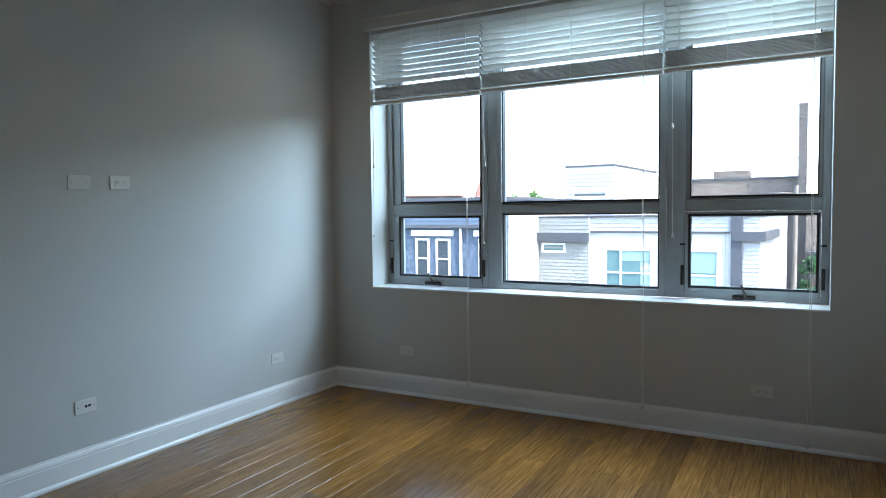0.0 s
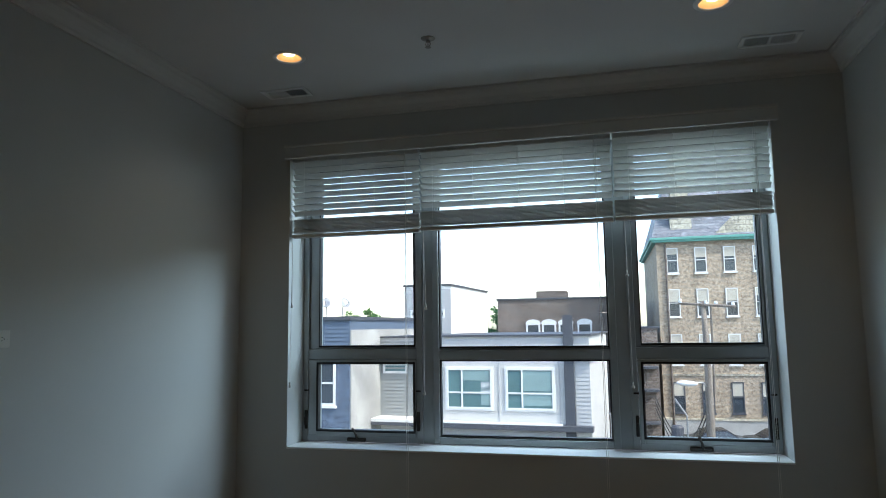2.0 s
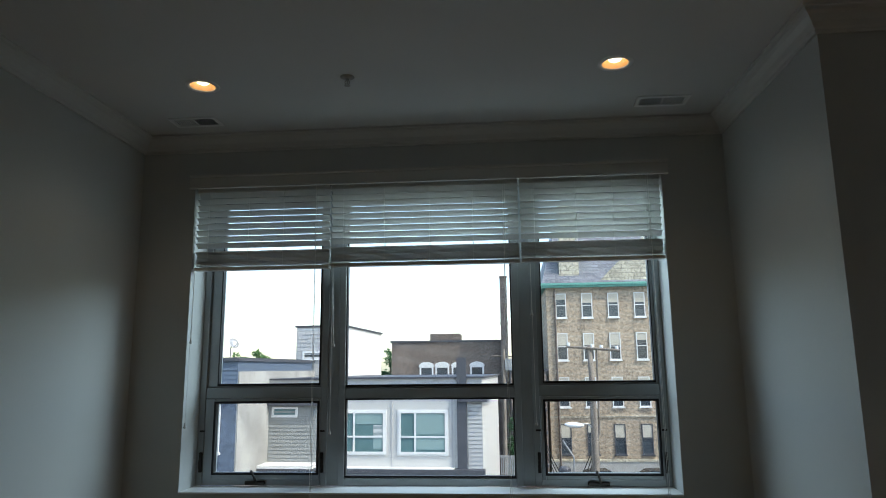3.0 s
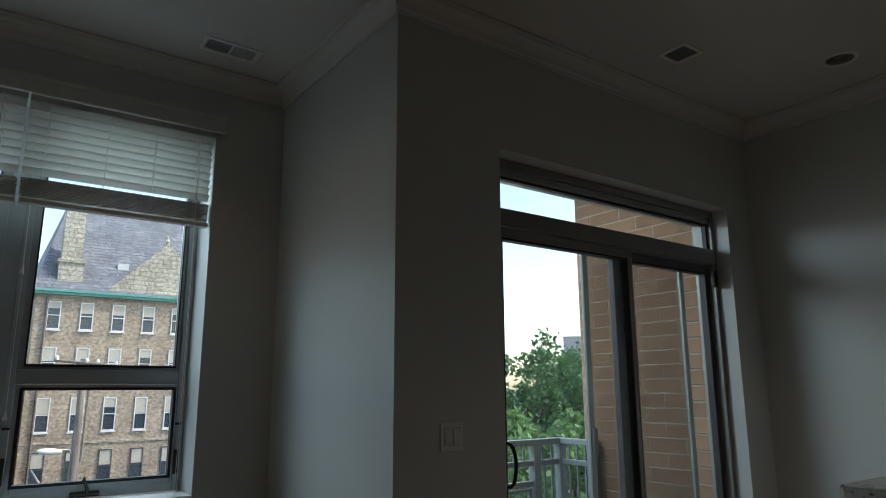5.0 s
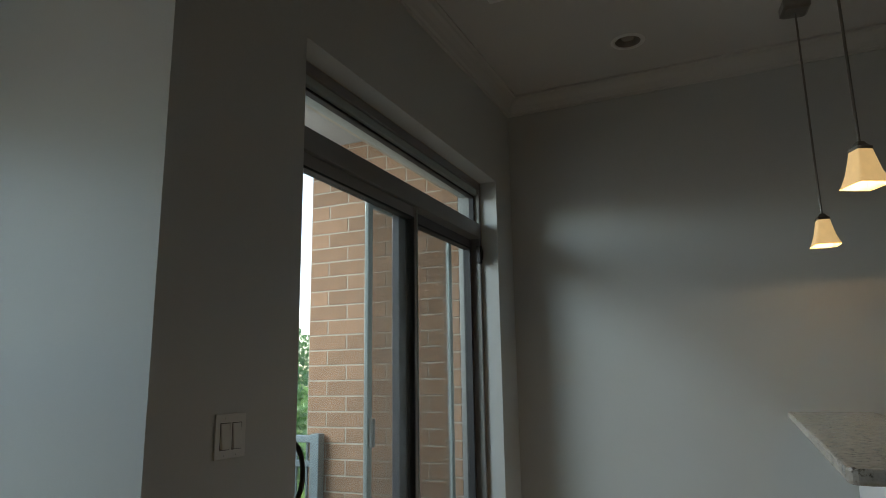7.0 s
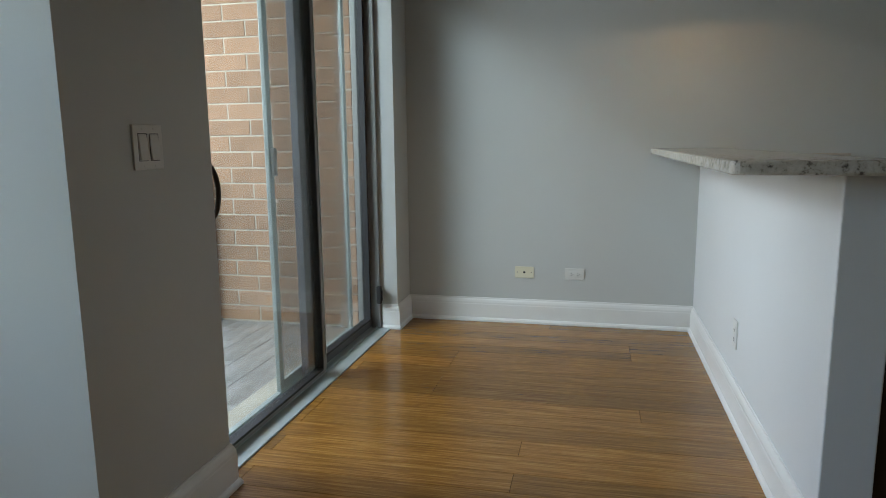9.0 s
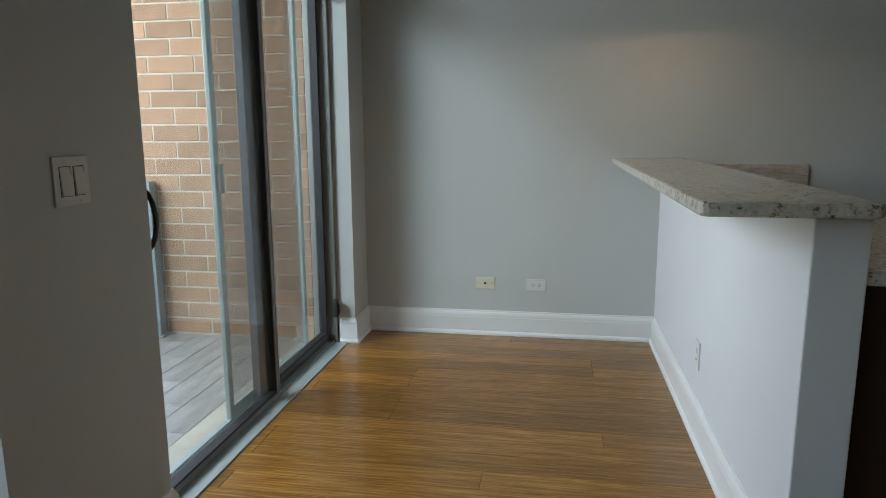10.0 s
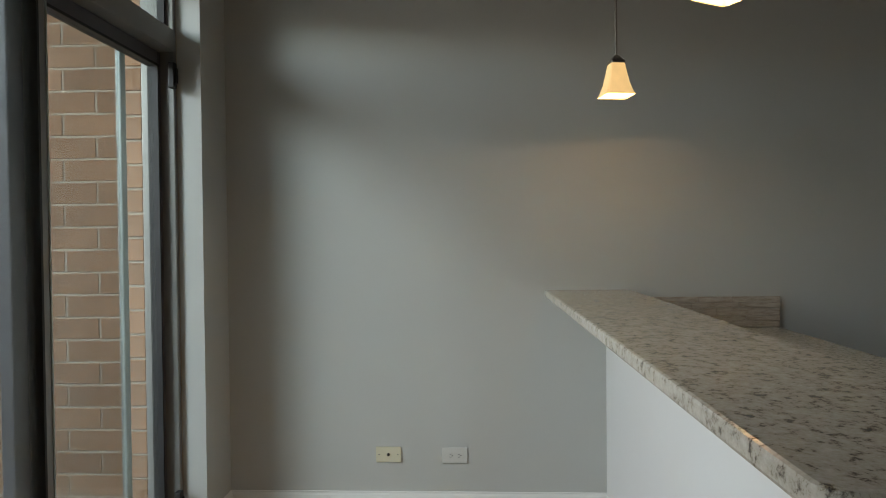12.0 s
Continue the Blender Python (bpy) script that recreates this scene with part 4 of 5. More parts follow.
def far_window(parent, x0, x1, z0, z1, y, frame_w, rows=1, cols=1, glass=None, shade=0.0, sill=True, split=None, frame_m=None):
    """A framed window in a facade that faces -y."""
    frame_m, low = frame_m or M_WHITEFRAME, bool(split)
    w = part("window", ring(x0, x1, z0, z1, frame_w, frame_w, frame_w, frame_w, y - 0.07, y + 0.02, bevel=0), frame_m, parent)
    split = split or [x0 + frame_w + (x1 - x0 - 2 * frame_w) * k / cols for k in range(1, cols)]
    bm = bmesh.new()
    for sx in split:
        box(bm, sx - frame_w * 0.4, sx + frame_w * 0.4, y - 0.06, y + 0.01, z0 + frame_w, z1 - frame_w)
    for k in range(1, rows):
        zz = z0 + (z1 - z0) * k / rows * (0.8 if low else 1.0)
        box(bm, x0 + frame_w, x1 - frame_w, y - 0.064, y + 0.006, zz - frame_w * 0.4, zz + frame_w * 0.4)
    if len(bm.verts):
        part("glazing_bar", bm, frame_m, w)
    else:
        bm.free()
    part("pane", boxes((x0 + frame_w, x1 - frame_w, y - 0.02, y + 0.004, z0 + frame_w, z1 - frame_w)), glass or M_PANE, w)
    if shade:
        part("roller_shade", boxes((x0 + frame_w, x1 - frame_w, y - 0.035, y - 0.021, z1 - frame_w - (z1 - z0) * shade, z1 - frame_w)), M_SHADECLOTH, w)
    if sill:
        part("sill", boxes((x0 - 0.06, x1 + 0.06, y - 0.12, y, z0 - 0.10, z0 - 0.002)), frame_m, w)
    return w


# pale modern house across the way
WY = 30.0
house = thing("pale_house", "modern two-storey house with pale lapped siding and slate-grey trim", "house", pose(-0.95, WY, 0, 0, 0, -3.5))
HW = 7.9
part("wall", boxes((-HW, 0, 0, 11, GZ, 1.15)), M_PALEPANEL, house, "flat pale wall panels")
bm = lap_siding(bmesh.new(), -HW, -1.10, -0.002, 0.50, 1.10, 0.17)
lap_siding(bm, -0.62, 0, -0.002, -3.0, 0.10, 0.17)
lap_siding(bm, -0.62, 0, -0.002, 0.50, 1.10, 0.17)
part("siding", bm, M_WHITESIDING, house, "pale grey lapped siding")
part("roof", boxes((-HW - 0.1, 0.1, -0.12, 11.1, 1.11, 1.19)), M_SLATEGREY, house)
part("trim_band", boxes((-HW, -1.15, -0.09, -0.003, 0.42, 0.50)), M_SLATEGREY, house)
part("cornice", boxes((-1.0, 0.22, -0.26, 5.0, 0.12, 0.50)), M_SLATEGREY, house)
part("pilaster", boxes((-1.07, -0.66, -0.16, -0.004, -6.5, 2.0)), M_SLATEGREY, house, "dark grey pilaster rising above the roof")
for a, b, drop in ((-6.36, -4.25, -0.82), (-3.64, -1.53, -1.25)):
    w = far_window(house, a, b, -2.07, -0.27, -0.003, 0.09, rows=2, split=[a + 0.72], glass=M_TEALPANE, sill=False)
    part("casing", ring(a - 0.06, b + 0.06, -2.13, -0.21, 0.06, 0.06, 0.06, 0.06, -0.05, -0.003, bevel=0), M_WHITEFRAME, w)
    part("roller_shade", boxes((a + 0.71, b - 0.11, -0.038, -0.022, drop, -0.37)), M_PALESHADE, w)
    part("roller_shade", boxes((a + 0.71, b - 0.11, -0.038, -0.022, -1.88, -1.40) if drop < -1 else (b - 0.52, b - 0.11, -0.038, -0.022, -1.88, -1.40)), M_PALESHADE, w)
    if drop > -1:
        bm = bmesh.new()
        for k in range(9):
            box(bm, b - 0.52, b - 0.11, -0.034, -0.024, -1.30 + k * 0.05, -1.275 + k * 0.05)
        part("blind_slats", bm, M_WHITEFRAME, w)
for sx in (-7.3, -3.95, -1.3):
    part("panel_joint", boxes((sx - 0.03, sx + 0.03, -0.03, -0.003, -2.7, 0.41)), M_WHITESIDING, house)
part("ledge", boxes((-HW, 0.1, -0.55, -0.003, -2.85, -2.64)), M_SLATEGREY, house, "slate-grey ledge")
part("ledge_top", boxes((-HW, -1.2, -0.5, -0.004, -2.639, -2.60)), M_WHITEWALL, house)
lap = lap_siding(bmesh.new(), -HW, -1.15, -0.002, -6.0, -2.86, 0.17)
part("siding", lap, M_WHITESIDING, house)

wing = thing("side_wing", "narrow siding-clad wing with a small high window and flat canopy", "house", pose(-9.0, WY + 0.3, 0, 0, 0, -3.5))
part("wall", boxes((-1.55, 1.0, 0, 9, GZ, 1.13)), M_PALEPANEL, wing)
bm = lap_siding(bmesh.new(), -1.55, 1.0, -0.002, -2.4, 0.0, 0.16)
lap_siding(bm, -1.55, 1.0, -0.002, 0.42, 1.08, 0.17)
part("siding", bm, M_SHADEDSIDING, wing)
part("fascia", boxes((-1.6, 1.05, -0.30, -0.04, 0.0, 0.42)), M_SLATEGREY, wing)
part("roof", boxes((-1.62, 1.02, -0.1, 9.1, 1.09, 1.17)), M_SLATEGREY, wing)
far_window(wing, -1.30, -0.10, -0.52, -0.06, -0.003, 0.10, glass=M_TEALPANE, sill=False)
part("canopy", boxes((-1.85, 1.0, -1.2, -0.004, -2.54, -2.42)), M_WHITEWALL, wing, "white flat canopy")
part("canopy_fascia", boxes((-1.87, 1.0, -1.22, -0.004, -2.68, -2.542)), M_SLATEGREY, wing)

block = thing("penthouse_block", "white siding-clad upper block with one strip window", "house", pose(-11.3, 37, 0, 0, 0, -3.5))
part("wall", boxes((0, 2.75, 0, 8.6, GZ, 3.90)), M_WHITEWALL, block)
part("siding", lap_siding(bmesh.new(), 0, 2.75, -0.002, 0.6, 3.85, 0.22), M_WHITESIDING, block)
part("roof", boxes((-0.08, 2.83, -0.08, 8.68, 3.86, 3.96)), M_SLATEGREY, block)
far_window(block, 0.38, 2.4, 2.05, 2.55, -0.003, 0.1, sill=False)

blue = thing("blue_house", "blue-grey painted brick house with white window surrounds", "house", pose(-10.62, 27.0, 0, 0, 0, -2))
part("wall", boxes((-13, 0, 0, 10, GZ, 0.75)), M_BLUEBRICK, blue)
part("side_wall", boxes((0.001, 0.06, 0.05, 10, GZ, 1.5)), M_STUCCO, blue, "weathered stucco side wall, greyed for shade")
part("parapet", lap_siding(boxes((-13, 0, 0.01, 10, 0.75, 1.95)), -13, 0, 0.0, 0.85, 1.9, 0.175), M_BLUESIDING, blue)
part("cornice", boxes((-13.05, 0.08, -0.25, -0.04, 0.70, 0.86), (-13.05, 0.08, -0.12, 10, 1.92, 2.06)), M_SLATEGREY, blue)
for x in (-4.30, -3.20, -1.0, -8.2, -9.2):
    far_window(blue, x - 0.37, x + 0.37, -1.62, 0.22, -0.003, 0.09, rows=2, glass=M_PANE)
for a, b in ((-4.85, -2.65), (-1.57, -0.45), (-9.8, -7.6)):
    part("lintel", boxes((a, b, -0.14, -0.003, 0.34, 0.60)), M_WHITEFRAME, blue)
part("downpipe", tube(bmesh.new(), [(-2.25, -0.08, 0.7), (-2.25, -0.08, GZ)], 0.07), M_WHITEFRAME, blue)
part("roof", boxes((-13, -0.3, 0.2, 9.9, 2.0, 2.04)), M_WHITEWALL, blue)


def dish(x, y, z, turn):
    t = thing("satellite_dish", "small grey satellite dish on a rooftop mast", "satellite dish", pose(x, y, z, 0, 0, turn), group="rooftop dishes")
    part("mast", tube(bmesh.new(), [(0, 0, 0), (0, 0, 0.55), (0, -0.12, 0.7)], 0.03), M_STEEL, t)
    bm = lathe(bmesh.new(), [(0.0, 0.02), (0.15, 0.035), (0.27, 0.10), (0.27, 0.115), (0.15, 0.05), (0.0, 0.04)], n=20)
    bmesh.ops.transform(bm, matrix=pose(0, -0.15, 0.75, 62), verts=bm.verts)
    part("reflector", bm, M_STEEL, t, smooth=True)
    part("feed_arm", tube(bmesh.new(), [(0, -0.2, 0.55), (0, -0.62, 0.85)], 0.018), M_STEEL, t)


for x, y, turn in ((-14.3, 31.0, 40), (-13.7, 31.6, 20), (-13.0, 32.0, 55)):
    dish(x, y, 2.04, turn)

# brick buildings at the back
def brown_building():
    t = thing("brown_brick_building", "low flat-roofed brown brick building with arched windows", "building", pose(0, 54, 0))
    part("wall", boxes((-8.7, 0.45, 0, 14, GZ, 3.62)), M_BROWNBRICK, t)
    part("roof", boxes((-8.8, 0.55, -0.1, 14.1, 3.62, 3.76)), M_SLATEGREY, t)
    for x in (-5.9, -4.65, -3.35, -1.9):
        w = far_window(t, x - 0.55, x + 0.55, 0.1, 1.75, -0.003, 0.13, sill=False)
        bm = bmesh.new()
        pts = [(x + 0.62 * math.cos(a), 1.72 + 0.36 * math.sin(a)) for a in (math.pi * k / 8 for k in range(9))]
        f = [bm.verts.new((px, -0.09, pz)) for px, pz in pts]
        b = [bm.verts.new((px, 0.0, pz)) for px, pz in pts]
        bm.faces.new(f)
        for k in range(8):
            bm.faces.new((f[k], f[k + 1], b[k + 1], b[k]))
        part("arch", bm, M_WHITEFRAME, w)
    part("roof_hatch", boxes((-5.9, -3.4, 3, 6, 3.761, 4.45)), M_BROWNBRICK, t)
    part("annex", boxes((0.601, 2.9, -8.5, 6, GZ, 1.3)), M_BROWNBRICK, t, "dark rear annex")
    part("annex_roof", boxes((0.55, 3.0, -8.6, 6, 1.3, 1.42)), M_SLATEGREY, t)
    for z in (-4.6, -2.6, -1.2):
        part("stair_landing", boxes((0.7, 2.8, -9.5, -8.51, z, z + 0.12)), M_SLATEGREY, t)
    return t


brown_building()
stack = thing("brick_chimney", "tall square dark brick chimney stack", "chimney", pose(0.30, 53.0, 0))
part("shaft", boxes((-0.27, 0.27, -0.27, 0.27, GZ, 8.55)), M_BROWNBRICK, stack)
part("collar", boxes((-0.32, 0.32, -0.32, 0.32, 4.9, 5.05), (-0.30, 0.30, -0.30, 0.30, 8.551, 8.66)), M_BROWNBRICK, stack)

KY = 50.0
school = thing("brick_institution", "tall buff brick institutional building with a slate roof and green cornice", "building", pose(3.4, KY, 0))
part("wall", boxes((0, 24, 0, 16, GZ, 7.30)), M_CHICAGO, school)
part("cornice", boxes((-0.3, 24.3, -0.30, 16.3, 7.30, 7.46), (-0.42, 24.4, -0.42, 16.4, 7.46, 7.62)), M_COPPER, school, "weathered green copper cornice")
bm = bmesh.new()
for k in range(80):
    box(bm, 0.1 + k * 0.3, 0.24 + k * 0.3, -0.16, 0.0, 7.14, 7.29)
part("corbel", bm, M_CHICAGO, school)
bm = bmesh.new()
lo = [bm.verts.new(c) for c in ((-0.3, -0.3, 7.62), (24.3, -0.3, 7.62), (24.3, 16.3, 7.62), (-0.3, 16.3, 7.62))]
hi = [bm.verts.new(c) for c in ((2.2, 6.5, 16.0), (21.5, 6.5, 16.0), (21.5, 9.5, 16.0), (2.2, 9.5, 16.0))]
for k in range(4):
    bm.faces.new((lo[k], lo[(k + 1) % 4], hi[(k + 1) % 4], hi[k]))
bm.faces.new(hi)
bm.faces.new(lo[::-1])
part("roof", bm, M_SLATE, school, "grey-blue slate roof")
part("chimney", boxes((1.05, 2.5, 0.2, 1.6, 7.62, 9.5), (1.17, 2.38, 0.35, 1.45, 9.70, 14.0), (0.97, 2.58, 0.1, 1.7, 9.5, 9.7)), M_LIMESTONE, school)
bm = bmesh.new()
gx, gw, gh = 7.6, 3.8, 3.8
f = [bm.verts.new(c) for c in ((gx - gw, -0.15, 7.62), (gx + gw, -0.15, 7.62), (gx, -0.15, 7.62 + gh))]
b = [bm.verts.new(c) for c in ((gx - gw, 0.5, 7.62), (gx + gw, 0.5, 7.62), (gx, 0.5, 7.62 + gh))]
bm.faces.new(f)
bm.faces.new(b[::-1])
for k in range(3):
    bm.faces.new((f[k], f[(k + 1) % 3], b[(k + 1) % 3], b[k]))
part("gable", bm, M_LIMESTONE, school, "rough limestone gable")
bm = bmesh.new()
for s in (-1, 1):
    v = [bm.verts.new(c) for c in ((gx + s * (gw - 0.2), 0.5, 7.7), (gx, 0.5, 7.5 + gh), (gx, 5.5, 7.5 + gh))]
    bm.faces.new(v)
part("gable_roof", bm, M_SLATE, school)
part("finial", lathe(bmesh.new(), [(0.12, 7.5 + gh), (0.16, 7.8 + gh), (0.05, 8.1 + gh), (0.0, 8.3 + gh)], gx, 0.1, 8), M_LIMESTONE, school)
part("dormer", boxes((4.7, 5.4, 1.2, 2.6, 9.3, 9.9)), M_WHITEFRAME, school)
part("water_table", boxes((-0.08, 24, -0.12, -0.003, -4.98, -4.84), (-0.05, 24, -0.08, -0.003, -1.98, -1.86)), M_LIMESTONE, school)
part("plinth", boxes((-0.04, 24, -0.06, -0.003, GZ, -4.981)), M_CONCRETE, school)
part("downpipe", tube(bmesh.new(), [(0.62, -0.1, 7.2), (0.62, -0.1, GZ)], 0.07), M_BROWNBRICK, school)
for r, (za, zb, sh) in enumerate(((5.10, 6.88, 0.36), (2.05, 3.98, 0.42), (-1.25, 0.84, 0.45), (-4.50, -2.42, 0.42))):
    for k in range(10):
        x = 1.045 + k * 1.885
        w = far_window(school, x - 0.39, x + 0.39, za, zb, -0.003, 0.065, rows=2, shade=sh if (k + r) % 4 else sh * 0.6, frame_m=M_WHITEFRAME if r < 3 else M_SLATEGREY)
        part("arch", boxes((x - 0.5, x + 0.5, -0.03, -0.003, zb + 0.005, zb + 0.16)), M_CHICAGO, w)
for k in range(5):
    part("vent", boxes((2.2 + k * 4.1, 3.1 + k * 4.1, -0.10, -0.061, -6.1, -5.5)), M_SLOT, school)

# street pole with lamp and wires
pole = thing("utility_pole", "weathered wooden utility pole with a cross-arm and street lamp", "utility pole", pose(3.90, 31, 0))
part("shaft", tube(bmesh.new(), [(-0.12, 0, GZ), (-0.02, 0, -2.0), (0.0, 0, 0.4), (-0.06, 0, 2.5)], 0.20, 0.10, 12), M_WOODPOLE, pole, smooth=True)
part("crossarm", tube(bmesh.new(), [(-1.07, 0, 2.44), (1.22, -0.2, 2.24)], 0.06, n=6), M_WOODPOLE, pole)
part("crossarm_strut", tube(bmesh.new(), [(0.26, 0.1, 2.28), (0.22, 0.1, -1.4)], 0.045, n=6), M_WOODPOLE, pole)
for s in (-0.98, 0.05, 0.45, 1.12):
    part("insulator", lathe(bmesh.new(), [(0.05, 2.36 - 0.085 * s), (0.08, 2.43 - 0.085 * s), (0.06, 2.52 - 0.085 * s), (0.0, 2.54 - 0.085 * s)], s, -0.08, 8), M_GLARE, pole)
part("lamp_arm", tube(bmesh.new(), [(0.0, 0, -1.2), (-0.28, -0.15, -0.9), (-0.62, -0.32, -0.9)], 0.035), M_STEEL, pole)
bm = bmesh.new()
bmesh.ops.create_uvsphere(bm, u_segments=14, v_segments=8, radius=1)
bmesh.ops.transform(bm, matrix=pose(-0.92, -0.4, -0.92, 0, 4, 12) @ Matrix.Diagonal((0.45, 0.15, 0.12, 1)), verts=bm.verts)
part("lamp_head", bm, M_GLARE, pole, "white cobra-head lamp", smooth=True)
part("transformer", lathe(bmesh.new(), [(0.0, -3.6), (0.24, -3.6), (0.26, -2.8), (0.2, -2.72), (0.0, -2.7)], -1.35, 0.1, 14), M_SLATEGREY, pole)
part("service_bar", tube(bmesh.new(), [(-0.95, 0.0, -4.2), (-0.95, 0.0, -2.3), (-1.4, 0, -1.6)], 0.04), M_STEEL, pole)
part("control_box", boxes((-0.75, 0.35, -0.6, -0.25, -5.6, -3.95), bevel=0.03), M_GLARE, pole)
for k in range(3):
    pts = [(-2.2 + 2.1 * u, 0.2 - 0.1 * k, -1.5 - 0.25 * k - 2.0 * math.sin(math.pi * min(1, u * 0.9)) + 0.2 * u) for u in (i / 10 for i in range(11))]
    part("drop_cable", tube(bmesh.new(), pts, 0.022, n=5), M_GASKET, pole)
pole2 = thing("back_alley_pole", "thin grey wooden utility pole in the alley", "utility pole", pose(0.05, 42, 0))
part("shaft", tube(bmesh.new(), [(0, 0, GZ), (0.05, 0, 2.7)], 0.15, 0.11, 10), M_WOODPOLE, pole2)
part("crossarm", tube(bmesh.new(), [(-0.7, 0, 2.3), (0.8, 0, 2.2)], 0.05, n=6), M_WOODPOLE, pole2)
part("meter_box", boxes((0.15, 0.55, -0.2, 0.1, 1.4, 2.1)), M_STEEL, pole2)
fence = thing("alley_fence", "grey slatted metal fence beside the alley", "fence", pose(-0.2, 36, 0))
for k in range(14):
    part("slat", boxes((k * 0.09, k * 0.09 + 0.06, 0, 0.03, GZ, -2.9)), M_STEEL, fence)
part("top_rail", boxes((-0.05, 1.3, -0.02, 0.05, -2.95, -2.85)), M_STEEL, fence)


def car(x, y, turn, label, paint):
    t = thing("parked_car", label, "car", pose(x, y, GZ, 0, 0, turn), group="parked cars")
    prof = [(-2.2, 0.35), (-2.25, 0.75), (-2.0, 0.95), (-1.35, 1.0), (-0.75, 1.42), (0.45, 1.45), (1.15, 0.98), (2.05, 0.82), (2.25, 0.6), (2.2, 0.32)]
    bm = bmesh.new()
    sides = []
    for yy, k in ((-0.85, 0.0), (-0.62, 1.0), (0.62, 1.0), (0.85, 0.0)):
        sides.append([bm.verts.new((px * (1 if k or pz < 1.01 else 0.96), yy if pz < 1.01 or k else yy * 0.82, pz)) for px, pz in prof])
    for u, v in zip(sides, sides[1:]):
        for j in range(len(prof) - 1):
            bm.faces.new((u[j], u[j + 1], v[j + 1], v[j]))
    bm.faces.new(sides[0])
    bm.faces.new(sides[-1][::-1])
    part("body", bm, paint, t)
    for s in (-1, 1):
        bm = bmesh.new()
        v = [bm.verts.new((a, s * b, c)) for a, b, c in ((-1.2, 0.855, 1.02), (0.95, 0.855, 1.02), (0.38, 0.715, 1.38), (-0.72, 0.715, 1.36))]
        bm.faces.new(v)
        part("side_window", bm, M_PANE, t)
        for wx in (-1.4, 1.4):
            bm = lathe(bmesh.new(), [(0.0, -0.1), (0.2, -0.1), (0.33, -0.08), (0.33, 0.08), (0.2, 0.1), (0.0, 0.1)], n=18)
            bmesh.ops.transform(bm, matrix=pose(wx, s * 0.80, 0.33, 90), verts=bm.verts)
            w = part("wheel", bm, M_TYRE, t)
            bm = lathe(bmesh.new(), [(0.0, -0.112), (0.18, -0.108), (0.2, -0.102)], n=14)
            bmesh.ops.transform(bm, matrix=pose(wx, s * 0.80, 0.33, 90 if s < 0 else -90), verts=bm.verts)
            part("rim", bm, M_STEEL, w)
        part("headlight", boxes((2.12, 2.26, s * 0.62 - 0.16, s * 0.62 + 0.16, 0.62, 0.76), bevel=0.02), M_GLARE, t)
    part("windscreen", tilted_pane(), M_PANE, t)


def tilted_pane():
    bm = bmesh.new()
    v = [bm.verts.new(c) for c in ((0.52, -0.58, 1.425), (0.52, 0.58, 1.425), (1.10, 0.66, 1.03), (1.10, -0.66, 1.03))]
    bm.faces.new(v)
    return bm


car(10.2, 47.6, 8, "dark parked car beside the brick building", M_CARPAINT)
car(6.4, 47.4, 5, "dark parked car half hidden behind the pole", M_CARPAINT)
car(23.4, 20.0, 20, "white parked car below the balcony", M_WHITECAR)
street_fence = thing("street_fence", "black iron picket fence along the street below the balcony", "fence", pose(25.4, 22.2, GZ, 0, 0, -45))
for k in range(60):
    part("picket", tube(bmesh.new(), [(-3.6 + k * 0.12, 0, 0.02), (-3.6 + k * 0.12, 0, 1.45)], 0.012, n=5), M_SLATEGREY, street_fence)
for z in (0.2, 1.3):
    part("fence_rail", boxes((-3.65, 3.6, -0.02, 0.02, z, z + 0.04)), M_SLATEGREY, street_fence)

# distance to the left
red = thing("red_roofed_house", "far house with steep red tiled roofs", "house", pose(-33.4, 60, -0.7, 0, 0, 20))
part("wall", boxes((-3, 3, -3, 3, GZ, 3.8)), M_BROWNBRICK, red)
bm = bmesh.new()
lo = [bm.verts.new(c) for c in ((-3.4, -3.4, 3.8), (3.4, -3.4, 3.8), (3.4, 3.4, 3.8), (-3.4, 3.4, 3.8))]
hi = [bm.verts.new(c) for c in ((-1, 0, 7.0), (1.2, 0, 7.0))]
bm.faces.new((lo[0], lo[1], hi[1], hi[0]))
bm.faces.new((lo[2], lo[3], hi[0], hi[1]))
bm.faces.new((lo[1], lo[2], hi[1]))
bm.faces.new((lo[3], lo[0], hi[0]))
part("roof", bm, M_REDROOF, red)
bm = lathe(bmesh.new(), [(0.9, 3.4), (0.0, 6.0)], 5.5, -1, 8)
part("turret_roof", bm, M_REDROOF, red)
part("turret", tube(bmesh.new(), [(5.5, -1, GZ), (5.5, -1, 3.4)], 0.8, n=10), M_BROWNBRICK, red)
long_low = thing("low_flat_roof", "long low white-walled building behind the houses", "building", pose(-22, 45, 0))
part("wall", boxes((-14, 9, 0, 8, GZ, 2.1)), M_WHITEWALL, long_low)
part("roof", boxes((-14.1, 9.1, -0.1, 8.1, 2.1, 2.25)), M_SLATEGREY, long_low)


